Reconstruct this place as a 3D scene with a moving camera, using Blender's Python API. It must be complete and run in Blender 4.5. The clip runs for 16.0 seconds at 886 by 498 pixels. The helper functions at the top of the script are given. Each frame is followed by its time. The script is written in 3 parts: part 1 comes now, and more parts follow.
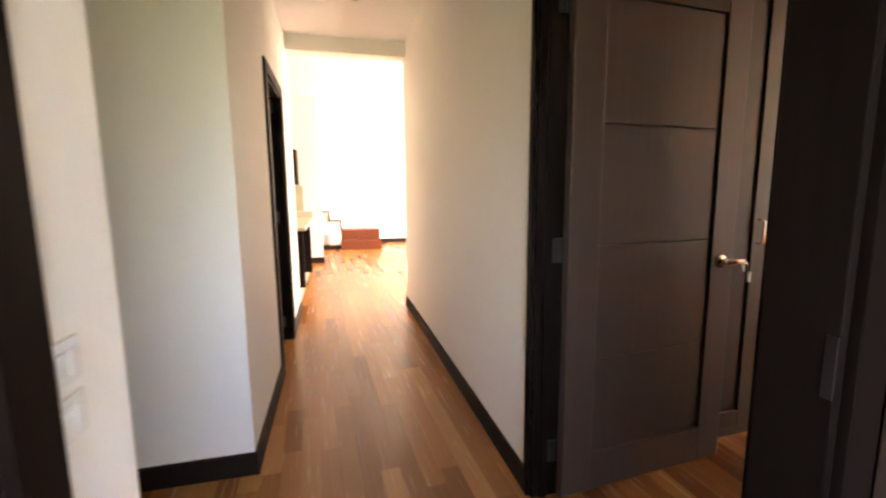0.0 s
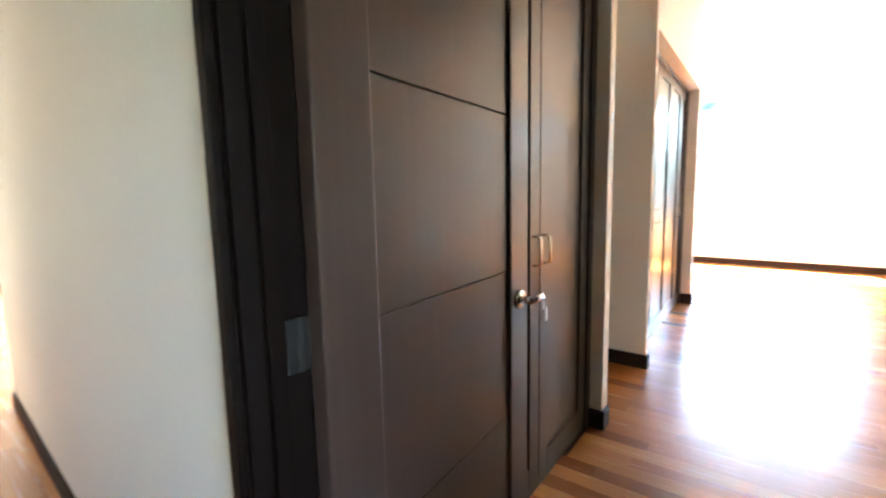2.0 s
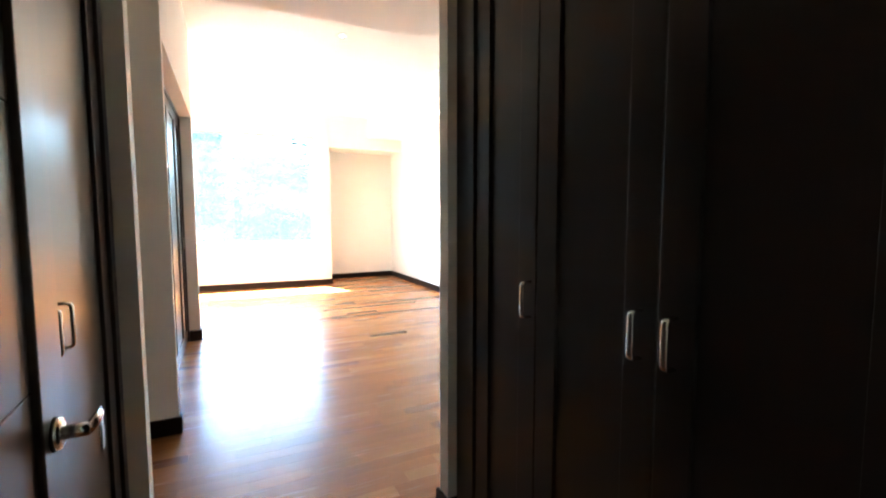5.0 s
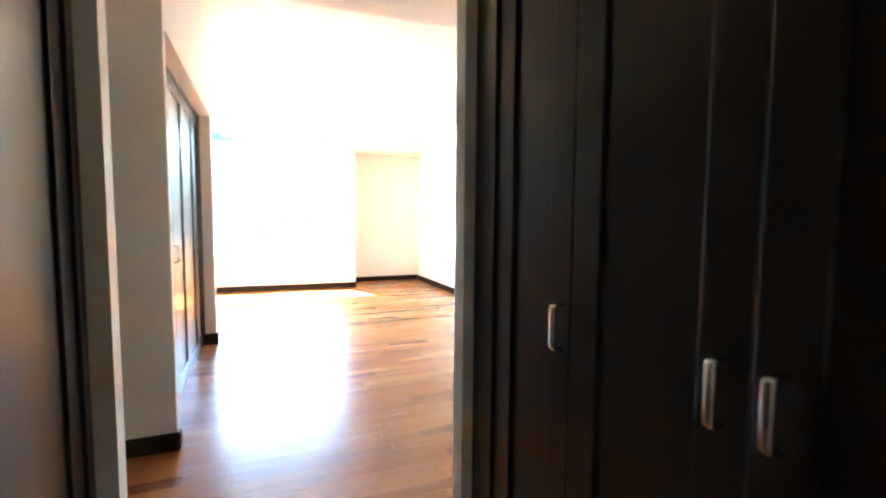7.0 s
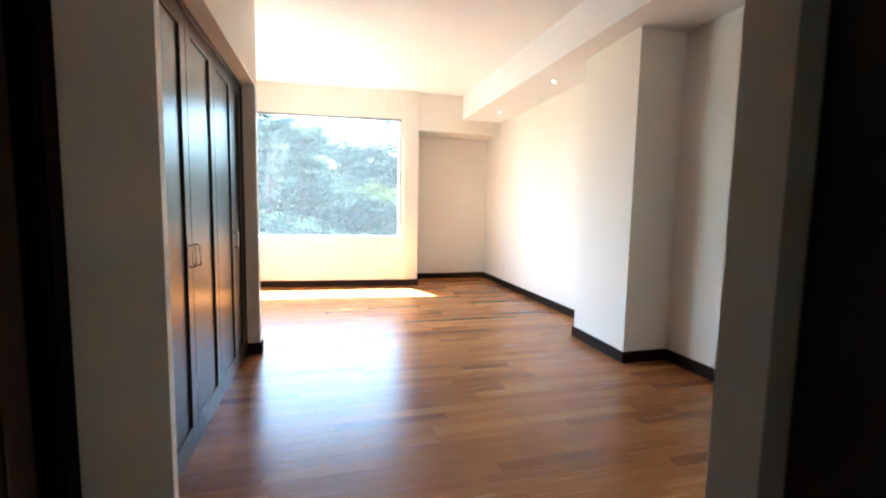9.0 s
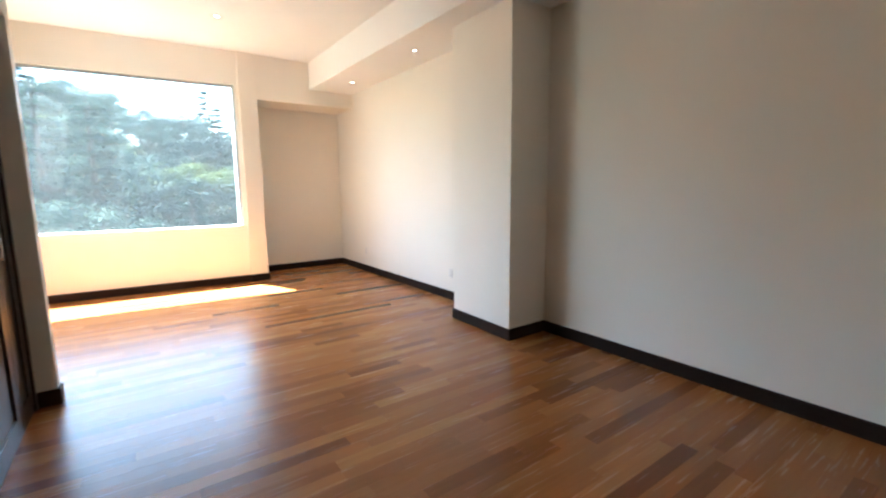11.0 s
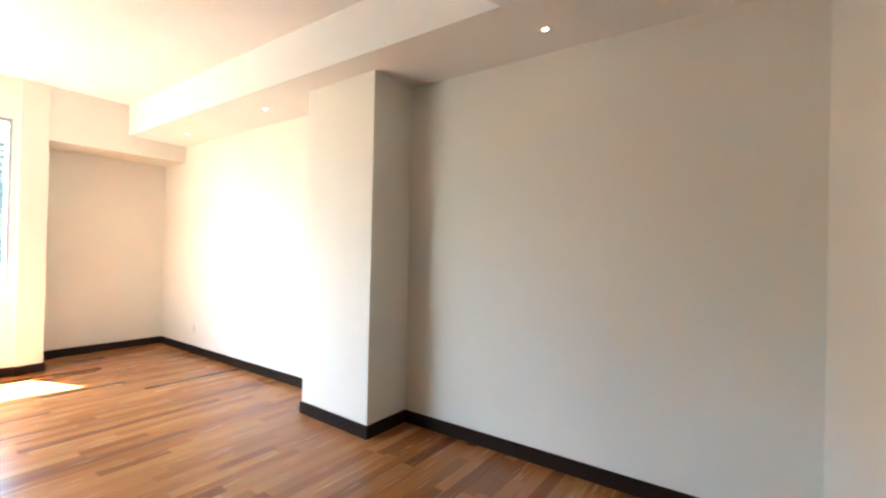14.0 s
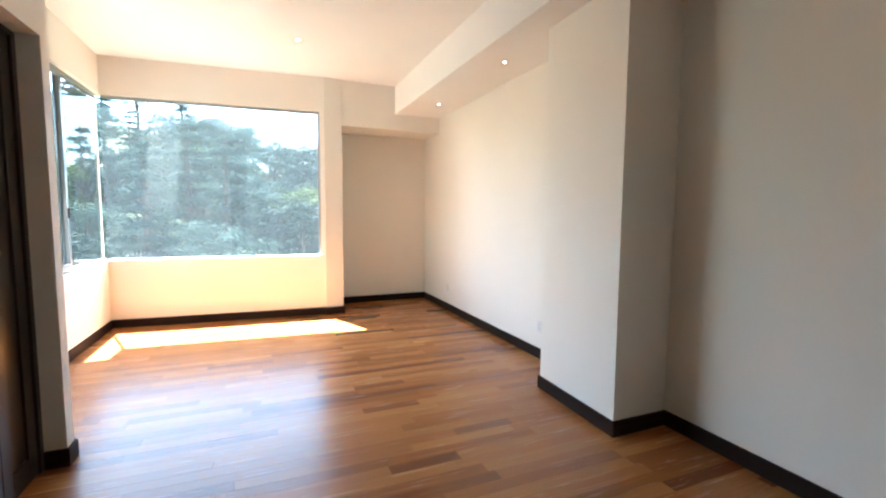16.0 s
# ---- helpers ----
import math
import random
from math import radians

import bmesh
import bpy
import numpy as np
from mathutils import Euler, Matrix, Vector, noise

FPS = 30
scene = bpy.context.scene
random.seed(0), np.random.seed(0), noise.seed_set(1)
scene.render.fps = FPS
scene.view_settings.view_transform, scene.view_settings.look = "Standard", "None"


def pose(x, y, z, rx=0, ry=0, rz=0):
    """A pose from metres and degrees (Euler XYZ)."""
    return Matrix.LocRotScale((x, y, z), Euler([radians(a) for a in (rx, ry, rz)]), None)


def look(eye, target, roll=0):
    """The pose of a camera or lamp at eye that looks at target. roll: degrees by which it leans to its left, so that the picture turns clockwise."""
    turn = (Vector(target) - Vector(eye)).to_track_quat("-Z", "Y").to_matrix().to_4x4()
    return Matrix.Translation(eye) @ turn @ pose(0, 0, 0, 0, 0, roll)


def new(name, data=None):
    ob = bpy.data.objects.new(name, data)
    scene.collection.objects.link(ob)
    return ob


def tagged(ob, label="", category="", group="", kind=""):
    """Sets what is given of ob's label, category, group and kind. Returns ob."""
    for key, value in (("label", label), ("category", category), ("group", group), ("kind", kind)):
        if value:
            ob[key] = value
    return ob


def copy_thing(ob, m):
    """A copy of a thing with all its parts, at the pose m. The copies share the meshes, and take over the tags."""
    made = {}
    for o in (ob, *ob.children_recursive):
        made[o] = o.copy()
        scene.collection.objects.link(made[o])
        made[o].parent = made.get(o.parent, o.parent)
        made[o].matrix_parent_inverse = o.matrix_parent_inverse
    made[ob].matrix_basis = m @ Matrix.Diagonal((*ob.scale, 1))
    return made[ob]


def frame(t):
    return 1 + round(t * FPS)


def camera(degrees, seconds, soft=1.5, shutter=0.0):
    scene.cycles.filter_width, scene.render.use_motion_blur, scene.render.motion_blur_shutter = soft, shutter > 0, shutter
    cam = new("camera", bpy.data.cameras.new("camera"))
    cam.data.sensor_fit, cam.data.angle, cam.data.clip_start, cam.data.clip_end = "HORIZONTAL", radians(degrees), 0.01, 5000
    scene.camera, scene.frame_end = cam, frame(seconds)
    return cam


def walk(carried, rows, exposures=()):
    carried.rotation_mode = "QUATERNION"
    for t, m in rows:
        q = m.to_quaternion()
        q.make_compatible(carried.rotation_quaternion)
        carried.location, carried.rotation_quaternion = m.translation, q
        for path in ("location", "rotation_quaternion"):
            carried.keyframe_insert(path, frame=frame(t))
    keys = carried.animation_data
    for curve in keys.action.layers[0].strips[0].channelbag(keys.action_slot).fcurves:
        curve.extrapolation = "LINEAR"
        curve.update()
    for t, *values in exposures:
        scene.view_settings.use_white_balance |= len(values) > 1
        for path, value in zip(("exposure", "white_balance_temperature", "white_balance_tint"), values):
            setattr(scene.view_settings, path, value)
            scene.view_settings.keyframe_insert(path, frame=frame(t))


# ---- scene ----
cam = camera(91.2, 16.0, 2.1, 0.3)

PATH = [
    (0, (1.561, 0.517, 1.343), (-0.337, 1.083, 1.068), -0.5),
    (0.5, (1.349, 0.64, 1.323), (-0.42, 1.525, 1.028), -0.5),
    (1, (1.082, 0.827, 1.355), (-0.63, 1.835, 1.131), -1.1),
    (1.5, (0.876, 0.933, 1.341), (-0.704, 2.138, 1.112), -0.2),
    (2, (0.676, 1.02, 1.349), (-0.508, 2.613, 1.107), -1.2),
    (2.5, (0.609, 1.103, 1.331), (-0.241, 2.893, 1.067), -2.0),
    (3, (0.561, 1.251, 1.318), (0.159, 3.197, 1.093), -3.3),
    (3.5, (0.527, 1.336, 1.348), (0.586, 3.323, 1.122), -2.5),
    (4, (0.443, 1.336, 1.387), (0.93, 3.269, 1.224), -2.3),
    (4.5, (0.343, 1.3, 1.406), (1.132, 3.131, 1.243), -0.4),
    (4.7, (0.33, 1.288, 1.409), (1.212, 3.076, 1.26), -0.1),
    (6.8, (0.441, 1.437, 1.393), (1.325, 3.223, 1.226), -0.1),
    (7, (0.506, 1.531, 1.412), (1.271, 3.374, 1.272), 0.4),
    (7.5, (0.588, 1.709, 1.42), (1.112, 3.633, 1.265), 0.4),
    (8, (0.602, 1.986, 1.404), (1.094, 3.918, 1.246), 1.2),
    (10.3, (0.647, 3.005, 1.458), (1.407, 4.837, 1.206), -1.3),
    (10.5, (0.593, 3.031, 1.453), (1.471, 4.811, 1.209), -1.5),
    (11, (0.52, 3.107, 1.441), (1.671, 4.719, 1.161), -0.6),
    (11.5, (0.613, 3.174, 1.419), (2.002, 4.585, 1.137), -1.7),
    (12, (0.702, 3.237, 1.392), (2.265, 4.452, 1.109), -1.2),
    (12.5, (0.72, 3.3, 1.398), (2.418, 4.322, 1.132), -1.6),
    (13, (0.737, 3.38, 1.451), (2.483, 4.345, 1.317), -0.5),
    (13.5, (0.749, 3.383, 1.525), (2.492, 4.363, 1.544), 1.0),
    (14, (0.741, 3.398, 1.565), (2.37, 4.559, 1.575), 1.3),
    (14.5, (0.722, 3.413, 1.565), (2.166, 4.796, 1.548), 1.4),
    (15, (0.733, 3.441, 1.555), (1.903, 5.062, 1.475), 0.4),
    (15.5, (0.886, 3.577, 1.513), (1.785, 5.357, 1.354), 0.8),
    (16, (1.117, 3.756, 1.532), (1.883, 5.596, 1.367), 0.4),
]
EXPOSURES = [(0.0, 6.45, 8500, 22), (0.5, 6.6, 8100, 22), (1.0, 6.8, 7300, 18), (1.5, 7.03, 6700, 12), (2.0, 6.88, 6500, 6), (2.5, 6.8, 5950, 2), (3.5, 6.68, 5850, 1), (4.5, 6.12, 5800, 0), (7.0, 6.5, 5850, 0), (8.0, 5.86, 5850, 0), (10.3, 4.68, 6000, 0), (11.5, 4.85, 6200, 0), (12.5, 5.35, 6400, 0), (14.0, 5.45, 6150, -1), (15.0, 5.1, 6050, 0), (15.5, 4.8, 6050, 0), (16.0, 4.65, 6050, 0)]
walk(cam, [(t, look(eye, target, roll)) for t, eye, target, roll in PATH], EXPOSURES)

# ---- world and sun ----
SUN_DIR = Vector((0.165, -0.41, -1.0)).normalized()
world = bpy.data.worlds.new("sky")
scene.world = world
world.use_nodes = True
wn = world.node_tree.nodes
sky = wn.new("ShaderNodeTexSky")
sky.sky_type = "NISHITA"
sky.sun_disc = False
sky.sun_elevation = math.asin(-SUN_DIR.z)
sky.sun_rotation = math.atan2(-SUN_DIR.x, -SUN_DIR.y)
sky.dust_density = 2.0
wn["Background"].inputs["Strength"].default_value = 0.15
world.node_tree.links.new(sky.outputs["Color"], wn["Background"].inputs["Color"])
sun = bpy.data.lights.new("sun", "SUN")
sun.energy, sun.angle, sun.color = 4.6, radians(0.5), (1.0, 0.97, 0.92)
sun_ob = new("sun", sun)
sun_ob.rotation_euler = SUN_DIR.to_track_quat("-Z", "Y").to_euler()


def window_light(name, eye, target, width, height, watts, color=(1.0, 0.985, 0.96)):
    """Sky light that falls in through a window opening."""
    a = bpy.data.lights.new(name, "AREA")
    a.shape, a.size, a.size_y, a.energy, a.color = "RECTANGLE", width, height, watts, color
    new(name, a).matrix_world = look(eye, target)


# strong fill added out of view so that the living room washes out white
window_light("living_fill_light", (-6.128, 5.183, 1.5), (-6.37, 0.165, 1.1), 5.3, 2.3, 9.5, (1.0, 0.95, 0.89))
# added fill from the unseen hall end, lightens the door leaf and hall walls
window_light("hall_fill_light", (2.58, 0.679, 1.55), (0.0, 1.17, 1.2), 0.95, 1.2, 0.05, (1.0, 0.95, 0.88))
window_light("bay_window_light", (-0.745, 8.62, 1.95), (3.0, 8.62, 1.4), 1.5, 1.9, 1.45)


# ---- materials ----
def material(name, color, rough=0.5, metal=0.0, coat=0.0, spec=0.5):
    m = bpy.data.materials.new(name)
    m.use_nodes = True
    p = m.node_tree.nodes["Principled BSDF"]
    p.inputs["Base Color"].default_value = (*color, 1)
    p.inputs["Roughness"].default_value = rough
    p.inputs["Metallic"].default_value = metal
    p.inputs["Coat Weight"].default_value = coat
    p.inputs["Coat Roughness"].default_value = 0.15
    p.inputs["Specular IOR Level"].default_value = spec
    return m


def node(m, kind, **values):
    n = m.node_tree.nodes.new(kind)
    for key, v in values.items():
        n.inputs[key.replace("_", " ")].default_value = v
    return n


def link(m, a, ao, b, bi):
    m.node_tree.links.new(a.outputs[ao], b.inputs[bi])


def mapped(m, scale, kind="Object"):
    tc = m.node_tree.nodes.new("ShaderNodeTexCoord")
    mp = m.node_tree.nodes.new("ShaderNodeMapping")
    mp.inputs["Scale"].default_value = scale
    link(m, tc, kind, mp, "Vector")
    return mp


def world_mapped(m, scale):
    g = m.node_tree.nodes.new("ShaderNodeNewGeometry")
    mp = m.node_tree.nodes.new("ShaderNodeMapping")
    mp.inputs["Scale"].default_value = scale
    link(m, g, "Position", mp, "Vector")
    return mp


def ramp(m, stops):
    r = m.node_tree.nodes.new("ShaderNodeValToRGB")
    el = r.color_ramp.elements
    while len(el) < len(stops):
        el.new(0.5)
    for e, (pos, c) in zip(el, stops):
        e.position, e.color = pos, (*c, 1)
    return r


def painted(name, color, rough=0.6, grain=0.0012):
    """Matt wall paint: faint roller texture and large soft unevenness."""
    m = material(name, color, rough, spec=0.3)
    p = m.node_tree.nodes["Principled BSDF"]
    mp = world_mapped(m, (1, 1, 1))
    big = node(m, "ShaderNodeTexNoise", Scale=0.9, Detail=3.0)
    fine = node(m, "ShaderNodeTexNoise", Scale=160.0, Detail=2.0)
    link(m, mp, 0, big, "Vector"), link(m, mp, 0, fine, "Vector")
    r = ramp(m, [(0.3, tuple(c * 0.955 for c in color)), (0.7, color)])
    link(m, big, "Fac", r, "Fac"), link(m, r, "Color", p, "Base Color")
    b = node(m, "ShaderNodeBump", Strength=0.25, Distance=grain)
    link(m, fine, "Fac", b, "Height"), link(m, b, "Normal", p, "Normal")
    return m


def stained_wood(name, dark, light, rough, axis="z", coat=0.0, spec=0.35, bump=0.015, vary=0.015):
    """Dark stained wood with fine stretched grain."""
    m = material(name, dark, rough, coat=coat, spec=spec)
    p = m.node_tree.nodes["Principled BSDF"]
    s = {"x": (0.8, 30, 30), "y": (30, 0.8, 30), "z": (30, 30, 0.8)}[axis]
    mp = world_mapped(m, s)
    n1 = node(m, "ShaderNodeTexNoise", Scale=1.6, Detail=6.0, Roughness=0.62)
    link(m, mp, 0, n1, "Vector")
    r = ramp(m, [(0.32, dark), (0.72, light)])
    link(m, n1, "Fac", r, "Fac"), link(m, r, "Color", p, "Base Color")
    b = node(m, "ShaderNodeBump", Strength=bump, Distance=0.0006)
    if bump:
        link(m, n1, "Fac", b, "Height"), link(m, b, "Normal", p, "Normal")
    rr = node(m, "ShaderNodeMapRange", From_Min=0.3, From_Max=0.7, To_Min=rough - vary, To_Max=rough + vary)
    link(m, n1, "Fac", rr, "Value"), link(m, rr, "Result", p, "Roughness")
    return m


def plank_material():
    """Reddish tropical hardwood boards, each with its own tone, satin varnish."""
    m = material("hardwood_planks", (0.3, 0.13, 0.055), 0.27, coat=0.0, spec=0.36)
    p = m.node_tree.nodes["Principled BSDF"]
    g = m.node_tree.nodes.new("ShaderNodeNewGeometry")
    oi = m.node_tree.nodes.new("ShaderNodeObjectInfo")
    add = node(m, "ShaderNodeMath")
    link(m, g, "Random Per Island", add, 0), link(m, oi, "Random", add, 1)
    fr = node(m, "ShaderNodeMath")
    fr.operation = "FRACT"
    link(m, add, 0, fr, 0)
    tone = ramp(m, [(0.0, (0.16, 0.051, 0.017)), (0.12, (0.24, 0.084, 0.026)), (0.45, (0.31, 0.119, 0.036)), (0.8, (0.37, 0.153, 0.049)), (1.0, (0.43, 0.188, 0.064))])
    link(m, fr, 0, tone, "Fac")
    # grain runs along x and starts anew on every board
    shift = node(m, "ShaderNodeCombineXYZ")
    mul = node(m, "ShaderNodeMath")
    mul.operation = "MULTIPLY"
    mul.inputs[1].default_value = 57.0
    link(m, fr, 0, mul, 0), link(m, mul, 0, shift, "X"), link(m, mul, 0, shift, "Z")
    off = m.node_tree.nodes.new("ShaderNodeVectorMath")
    link(m, g, "Position", off, 0), link(m, shift, 0, off, 1)
    mp = m.node_tree.nodes.new("ShaderNodeMapping")
    mp.inputs["Scale"].default_value = (1.6, 34, 1)
    link(m, off, 0, mp, "Vector")
    n1 = node(m, "ShaderNodeTexNoise", Scale=1.5, Detail=7.0, Roughness=0.6, Distortion=0.5)
    link(m, mp, 0, n1, "Vector")
    gr = ramp(m, [(0.28, (0.86, 0.83, 0.8)), (0.6, (1.0, 1.0, 1.0)), (0.8, (1.1, 1.08, 1.04))])
    link(m, n1, "Fac", gr, "Fac")
    mix = m.node_tree.nodes.new("ShaderNodeMix")
    mix.data_type, mix.blend_type = "RGBA", "MULTIPLY"
    mix.inputs[0].default_value = 0.85
    m.node_tree.links.new(tone.outputs[0], mix.inputs[6])
    m.node_tree.links.new(gr.outputs[0], mix.inputs[7])
    m.node_tree.links.new(mix.outputs[2], p.inputs["Base Color"])
    rr = node(m, "ShaderNodeMapRange", From_Min=0.3, From_Max=0.7, To_Min=0.25, To_Max=0.28)
    link(m, n1, "Fac", rr, "Value"), link(m, rr, "Result", p, "Roughness")
    b = node(m, "ShaderNodeBump", Strength=0.02, Distance=0.0006)
    link(m, n1, "Fac", b, "Height"), link(m, b, "Normal", p, "Normal")
    return m


def glass_material(name, tint):
    m = bpy.data.materials.new(name)
    m.use_nodes = True
    nt = m.node_tree
    nt.nodes.remove(nt.nodes["Principled BSDF"])
    tr = nt.nodes.new("ShaderNodeBsdfTransparent")
    tr.inputs["Color"].default_value = (*tint, 1)
    gl = nt.nodes.new("ShaderNodeBsdfGlossy")
    gl.inputs["Roughness"].default_value = 0.02
    lw = nt.nodes.new("ShaderNodeLayerWeight")
    lw.inputs["Blend"].default_value = 0.5
    pw = nt.nodes.new("ShaderNodeMath")
    pw.operation = "POWER"
    pw.inputs[1].default_value = 5.0
    nt.links.new(lw.outputs["Facing"], pw.inputs[0])
    fr = nt.nodes.new("ShaderNodeMath")
    fr.operation = "MULTIPLY_ADD"
    fr.inputs[1].default_value, fr.inputs[2].default_value = 0.9, 0.035
    nt.links.new(pw.outputs[0], fr.inputs[0])
    mx = nt.nodes.new("ShaderNodeMixShader")
    # thin pale veil in the pane, imitates outdoor haze and glare over the trees
    veil = nt.nodes.new("ShaderNodeBsdfTranslucent")
    veil.inputs["Color"].default_value = (0.84, 0.92, 1.0, 1)
    veil_mix = nt.nodes.new("ShaderNodeMixShader")
    veil_mix.inputs[0].default_value = 0.0095
    nt.links.new(tr.outputs[0], veil_mix.inputs[1])
    nt.links.new(veil.outputs[0], veil_mix.inputs[2])
    nt.links.new(fr.outputs[0], mx.inputs[0])
    nt.links.new(veil_mix.outputs[0], mx.inputs[1])
    nt.links.new(gl.outputs[0], mx.inputs[2])
    nt.links.new(mx.outputs[0], nt.nodes["Material Output"].inputs["Surface"])
    return m


def glowing(name, color, strength):
    m = material(name, color, 0.4)
    p = m.node_tree.nodes["Principled BSDF"]
    p.inputs["Emission Color"].default_value = (*color, 1)
    p.inputs["Emission Strength"].default_value = strength
    return m


def leafy(name, dark, light):
    m = material(name, dark, 0.7, spec=0.1)
    p = m.node_tree.nodes["Principled BSDF"]
    g = m.node_tree.nodes.new("ShaderNodeNewGeometry")
    oi = m.node_tree.nodes.new("ShaderNodeObjectInfo")
    mean = node(m, "ShaderNodeMath")
    mean.operation = "MULTIPLY_ADD"
    mean.inputs[1].default_value = 0.16
    half = node(m, "ShaderNodeMath")
    half.operation = "MULTIPLY"
    half.inputs[1].default_value = 0.84
    link(m, oi, "Random", half, 0)
    link(m, g, "Random Per Island", mean, 0), link(m, half, 0, mean, 2)
    r = ramp(m, [(0.1, dark), (0.9, light)])
    link(m, mean, 0, r, "Fac"), link(m, r, "Color", p, "Base Color")
    tl = m.node_tree.nodes.new("ShaderNodeBsdfTranslucent")
    link(m, r, "Color", tl, "Color")
    mx = m.node_tree.nodes.new("ShaderNodeMixShader")
    mx.inputs[0].default_value = 0.22
    link(m, p, "BSDF", mx, 1), link(m, tl, "BSDF", mx, 2)
    link(m, mx, 0, m.node_tree.nodes["Material Output"], "Surface")
    return m


M_WALL = painted("wall_paint", (0.84, 0.803, 0.73))
M_CEIL = painted("ceiling_paint", (0.87, 0.87, 0.855), grain=0.0008)
M_DARK = stained_wood("espresso_wood", (0.006, 0.0034, 0.0027), (0.009, 0.005, 0.0039), 0.5, spec=0.05)
M_DARKH = stained_wood("espresso_wood_level", (0.018, 0.0095, 0.0068), (0.023, 0.0125, 0.009), 0.6, "x", spec=0.12)
M_CLOSET = stained_wood("wenge_veneer", (0.025, 0.0155, 0.0122), (0.028, 0.0175, 0.0138), 0.28, bump=0.0, vary=0.004, spec=0.42)
M_DOOR = stained_wood("walnut_stained_door", (0.046, 0.027, 0.0205), (0.055, 0.033, 0.0255), 0.34, bump=0.0, vary=0.008)
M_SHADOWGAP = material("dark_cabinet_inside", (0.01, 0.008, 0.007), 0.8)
M_PLANK = plank_material()
M_SUB = material("subfloor_mortar", (0.05, 0.025, 0.014), 0.9)
M_NICKEL = material("satin_nickel", (0.62, 0.58, 0.52), 0.26, 1.0)
M_STEEL = material("brushed_steel", (0.065, 0.06, 0.056), 0.45, 1.0)
M_ALU = material("grey_aluminium", (0.33, 0.34, 0.35), 0.4, 0.6)
M_GLASS = glass_material("window_glass", (0.66, 0.70, 0.72))
M_PLATE = material("white_plastic", (0.72, 0.7, 0.66), 0.35)
M_SLOT = material("socket_black", (0.02, 0.02, 0.02), 0.5)
M_LAMP = glowing("halogen_lens", (1.0, 0.86, 0.66), 1.6)
M_TRIM = material("lamp_ring", (0.8, 0.79, 0.76), 0.5)
M_TAG = material("clear_key_tag", (0.72, 0.74, 0.76), 0.3)
M_ORANGE = stained_wood("orange_stained_steps", (0.11, 0.022, 0.006), (0.15, 0.032, 0.009), 0.4, "y")
M_TILE = material("light_kitchen_tile", (0.7, 0.66, 0.6), 0.25)
M_STONE = material("pale_counter_stone", (0.44, 0.40, 0.30), 0.2)
M_SPLASH = material("pale_green_backsplash", (0.36, 0.36, 0.25), 0.25)
M_FROST = material("frosted_glass", (0.22, 0.29, 0.27), 0.35)
M_LEAF = leafy("broad_leaves", (0.013, 0.026, 0.026), (0.05, 0.077, 0.06))
M_LEAF2 = leafy("yellow_leaves", (0.07, 0.09, 0.03), (0.14, 0.15, 0.05))
M_PINE = leafy("pine_needles", (0.012, 0.03, 0.024), (0.038, 0.07, 0.05))
M_BARK = stained_wood("bark", (0.05, 0.036, 0.026), (0.12, 0.09, 0.065), 0.85, bump=0.4)


def ground_material():
    m = material("forest_floor", (0.05, 0.06, 0.025), 0.9)
    p = m.node_tree.nodes["Principled BSDF"]
    mp = world_mapped(m, (1, 1, 1))
    n = node(m, "ShaderNodeTexNoise", Scale=0.35, Detail=8.0)
    link(m, mp, 0, n, "Vector")
    r = ramp(m, [(0.3, (0.03, 0.045, 0.015)), (0.55, (0.07, 0.085, 0.03)), (0.75, (0.13, 0.11, 0.06))])
    link(m, n, "Fac", r, "Fac"), link(m, r, "Color", p, "Base Color")
    return m


M_GROUND = ground_material()


# ---- mesh helpers ----
def add_box(bm, lo, hi, bevel=0.0, turn=None):
    lo, hi = Vector(lo), Vector(hi)
    made = bmesh.ops.create_cube(bm, size=1.0)
    vs = made["verts"]
    mid, size = (lo + hi) / 2, hi - lo
    for v in vs:
        v.co = Vector((v.co.x * size.x, v.co.y * size.y, v.co.z * size.z)) + mid
        if turn is not None:
            v.co = turn @ v.co
    if bevel:
        es = list({e for v in vs for e in v.link_edges})
        bmesh.ops.bevel(bm, geom=es, offset=bevel, segments=2, affect="EDGES", profile=0.5)
    return bm


def add_prism(bm, points, z0, z1):
    """An upright prism over a plan polygon (any winding)."""
    area = sum(a[0] * b[1] - b[0] * a[1] for a, b in zip(points, points[1:] + points[:1]))
    if area < 0:
        points = points[::-1]
    low = [bm.verts.new((x, y, z0)) for x, y in points]
    top = [bm.verts.new((x, y, z1)) for x, y in points]
    n = len(points)
    bm.faces.new(low[::-1]), bm.faces.new(top)
    for i in range(n):
        bm.faces.new((low[i], low[(i + 1) % n], top[(i + 1) % n], top[i]))
    return bm


def add_tube(bm, path, radius, sides=10, flat=1.0):
    """A round bar along a list of points; flat squashes it sideways."""
    rings = []
    for i, p in enumerate(path):
        p = Vector(p)
        a = Vector(path[max(i - 1, 0)])
        b = Vector(path[min(i + 1, len(path) - 1)])
        d = (b - a).normalized()
        u = d.orthogonal().normalized() if abs(d.y) > 0.99 else d.cross(Vector((0, 1, 0))).normalized()
        w = d.cross(u).normalized()
        r = radius[i] if isinstance(radius, (list, tuple)) else radius
        rings.append([bm.verts.new(p + r * (math.cos(k * math.tau / sides) * u + flat * math.sin(k * math.tau / sides) * w)) for k in range(sides)])
    for a, b in zip(rings, rings[1:]):
        for k in range(sides):
            bm.faces.new((a[k], a[(k + 1) % sides], b[(k + 1) % sides], b[k]))
    bm.faces.new(rings[0][::-1]), bm.faces.new(rings[-1])
    return bm


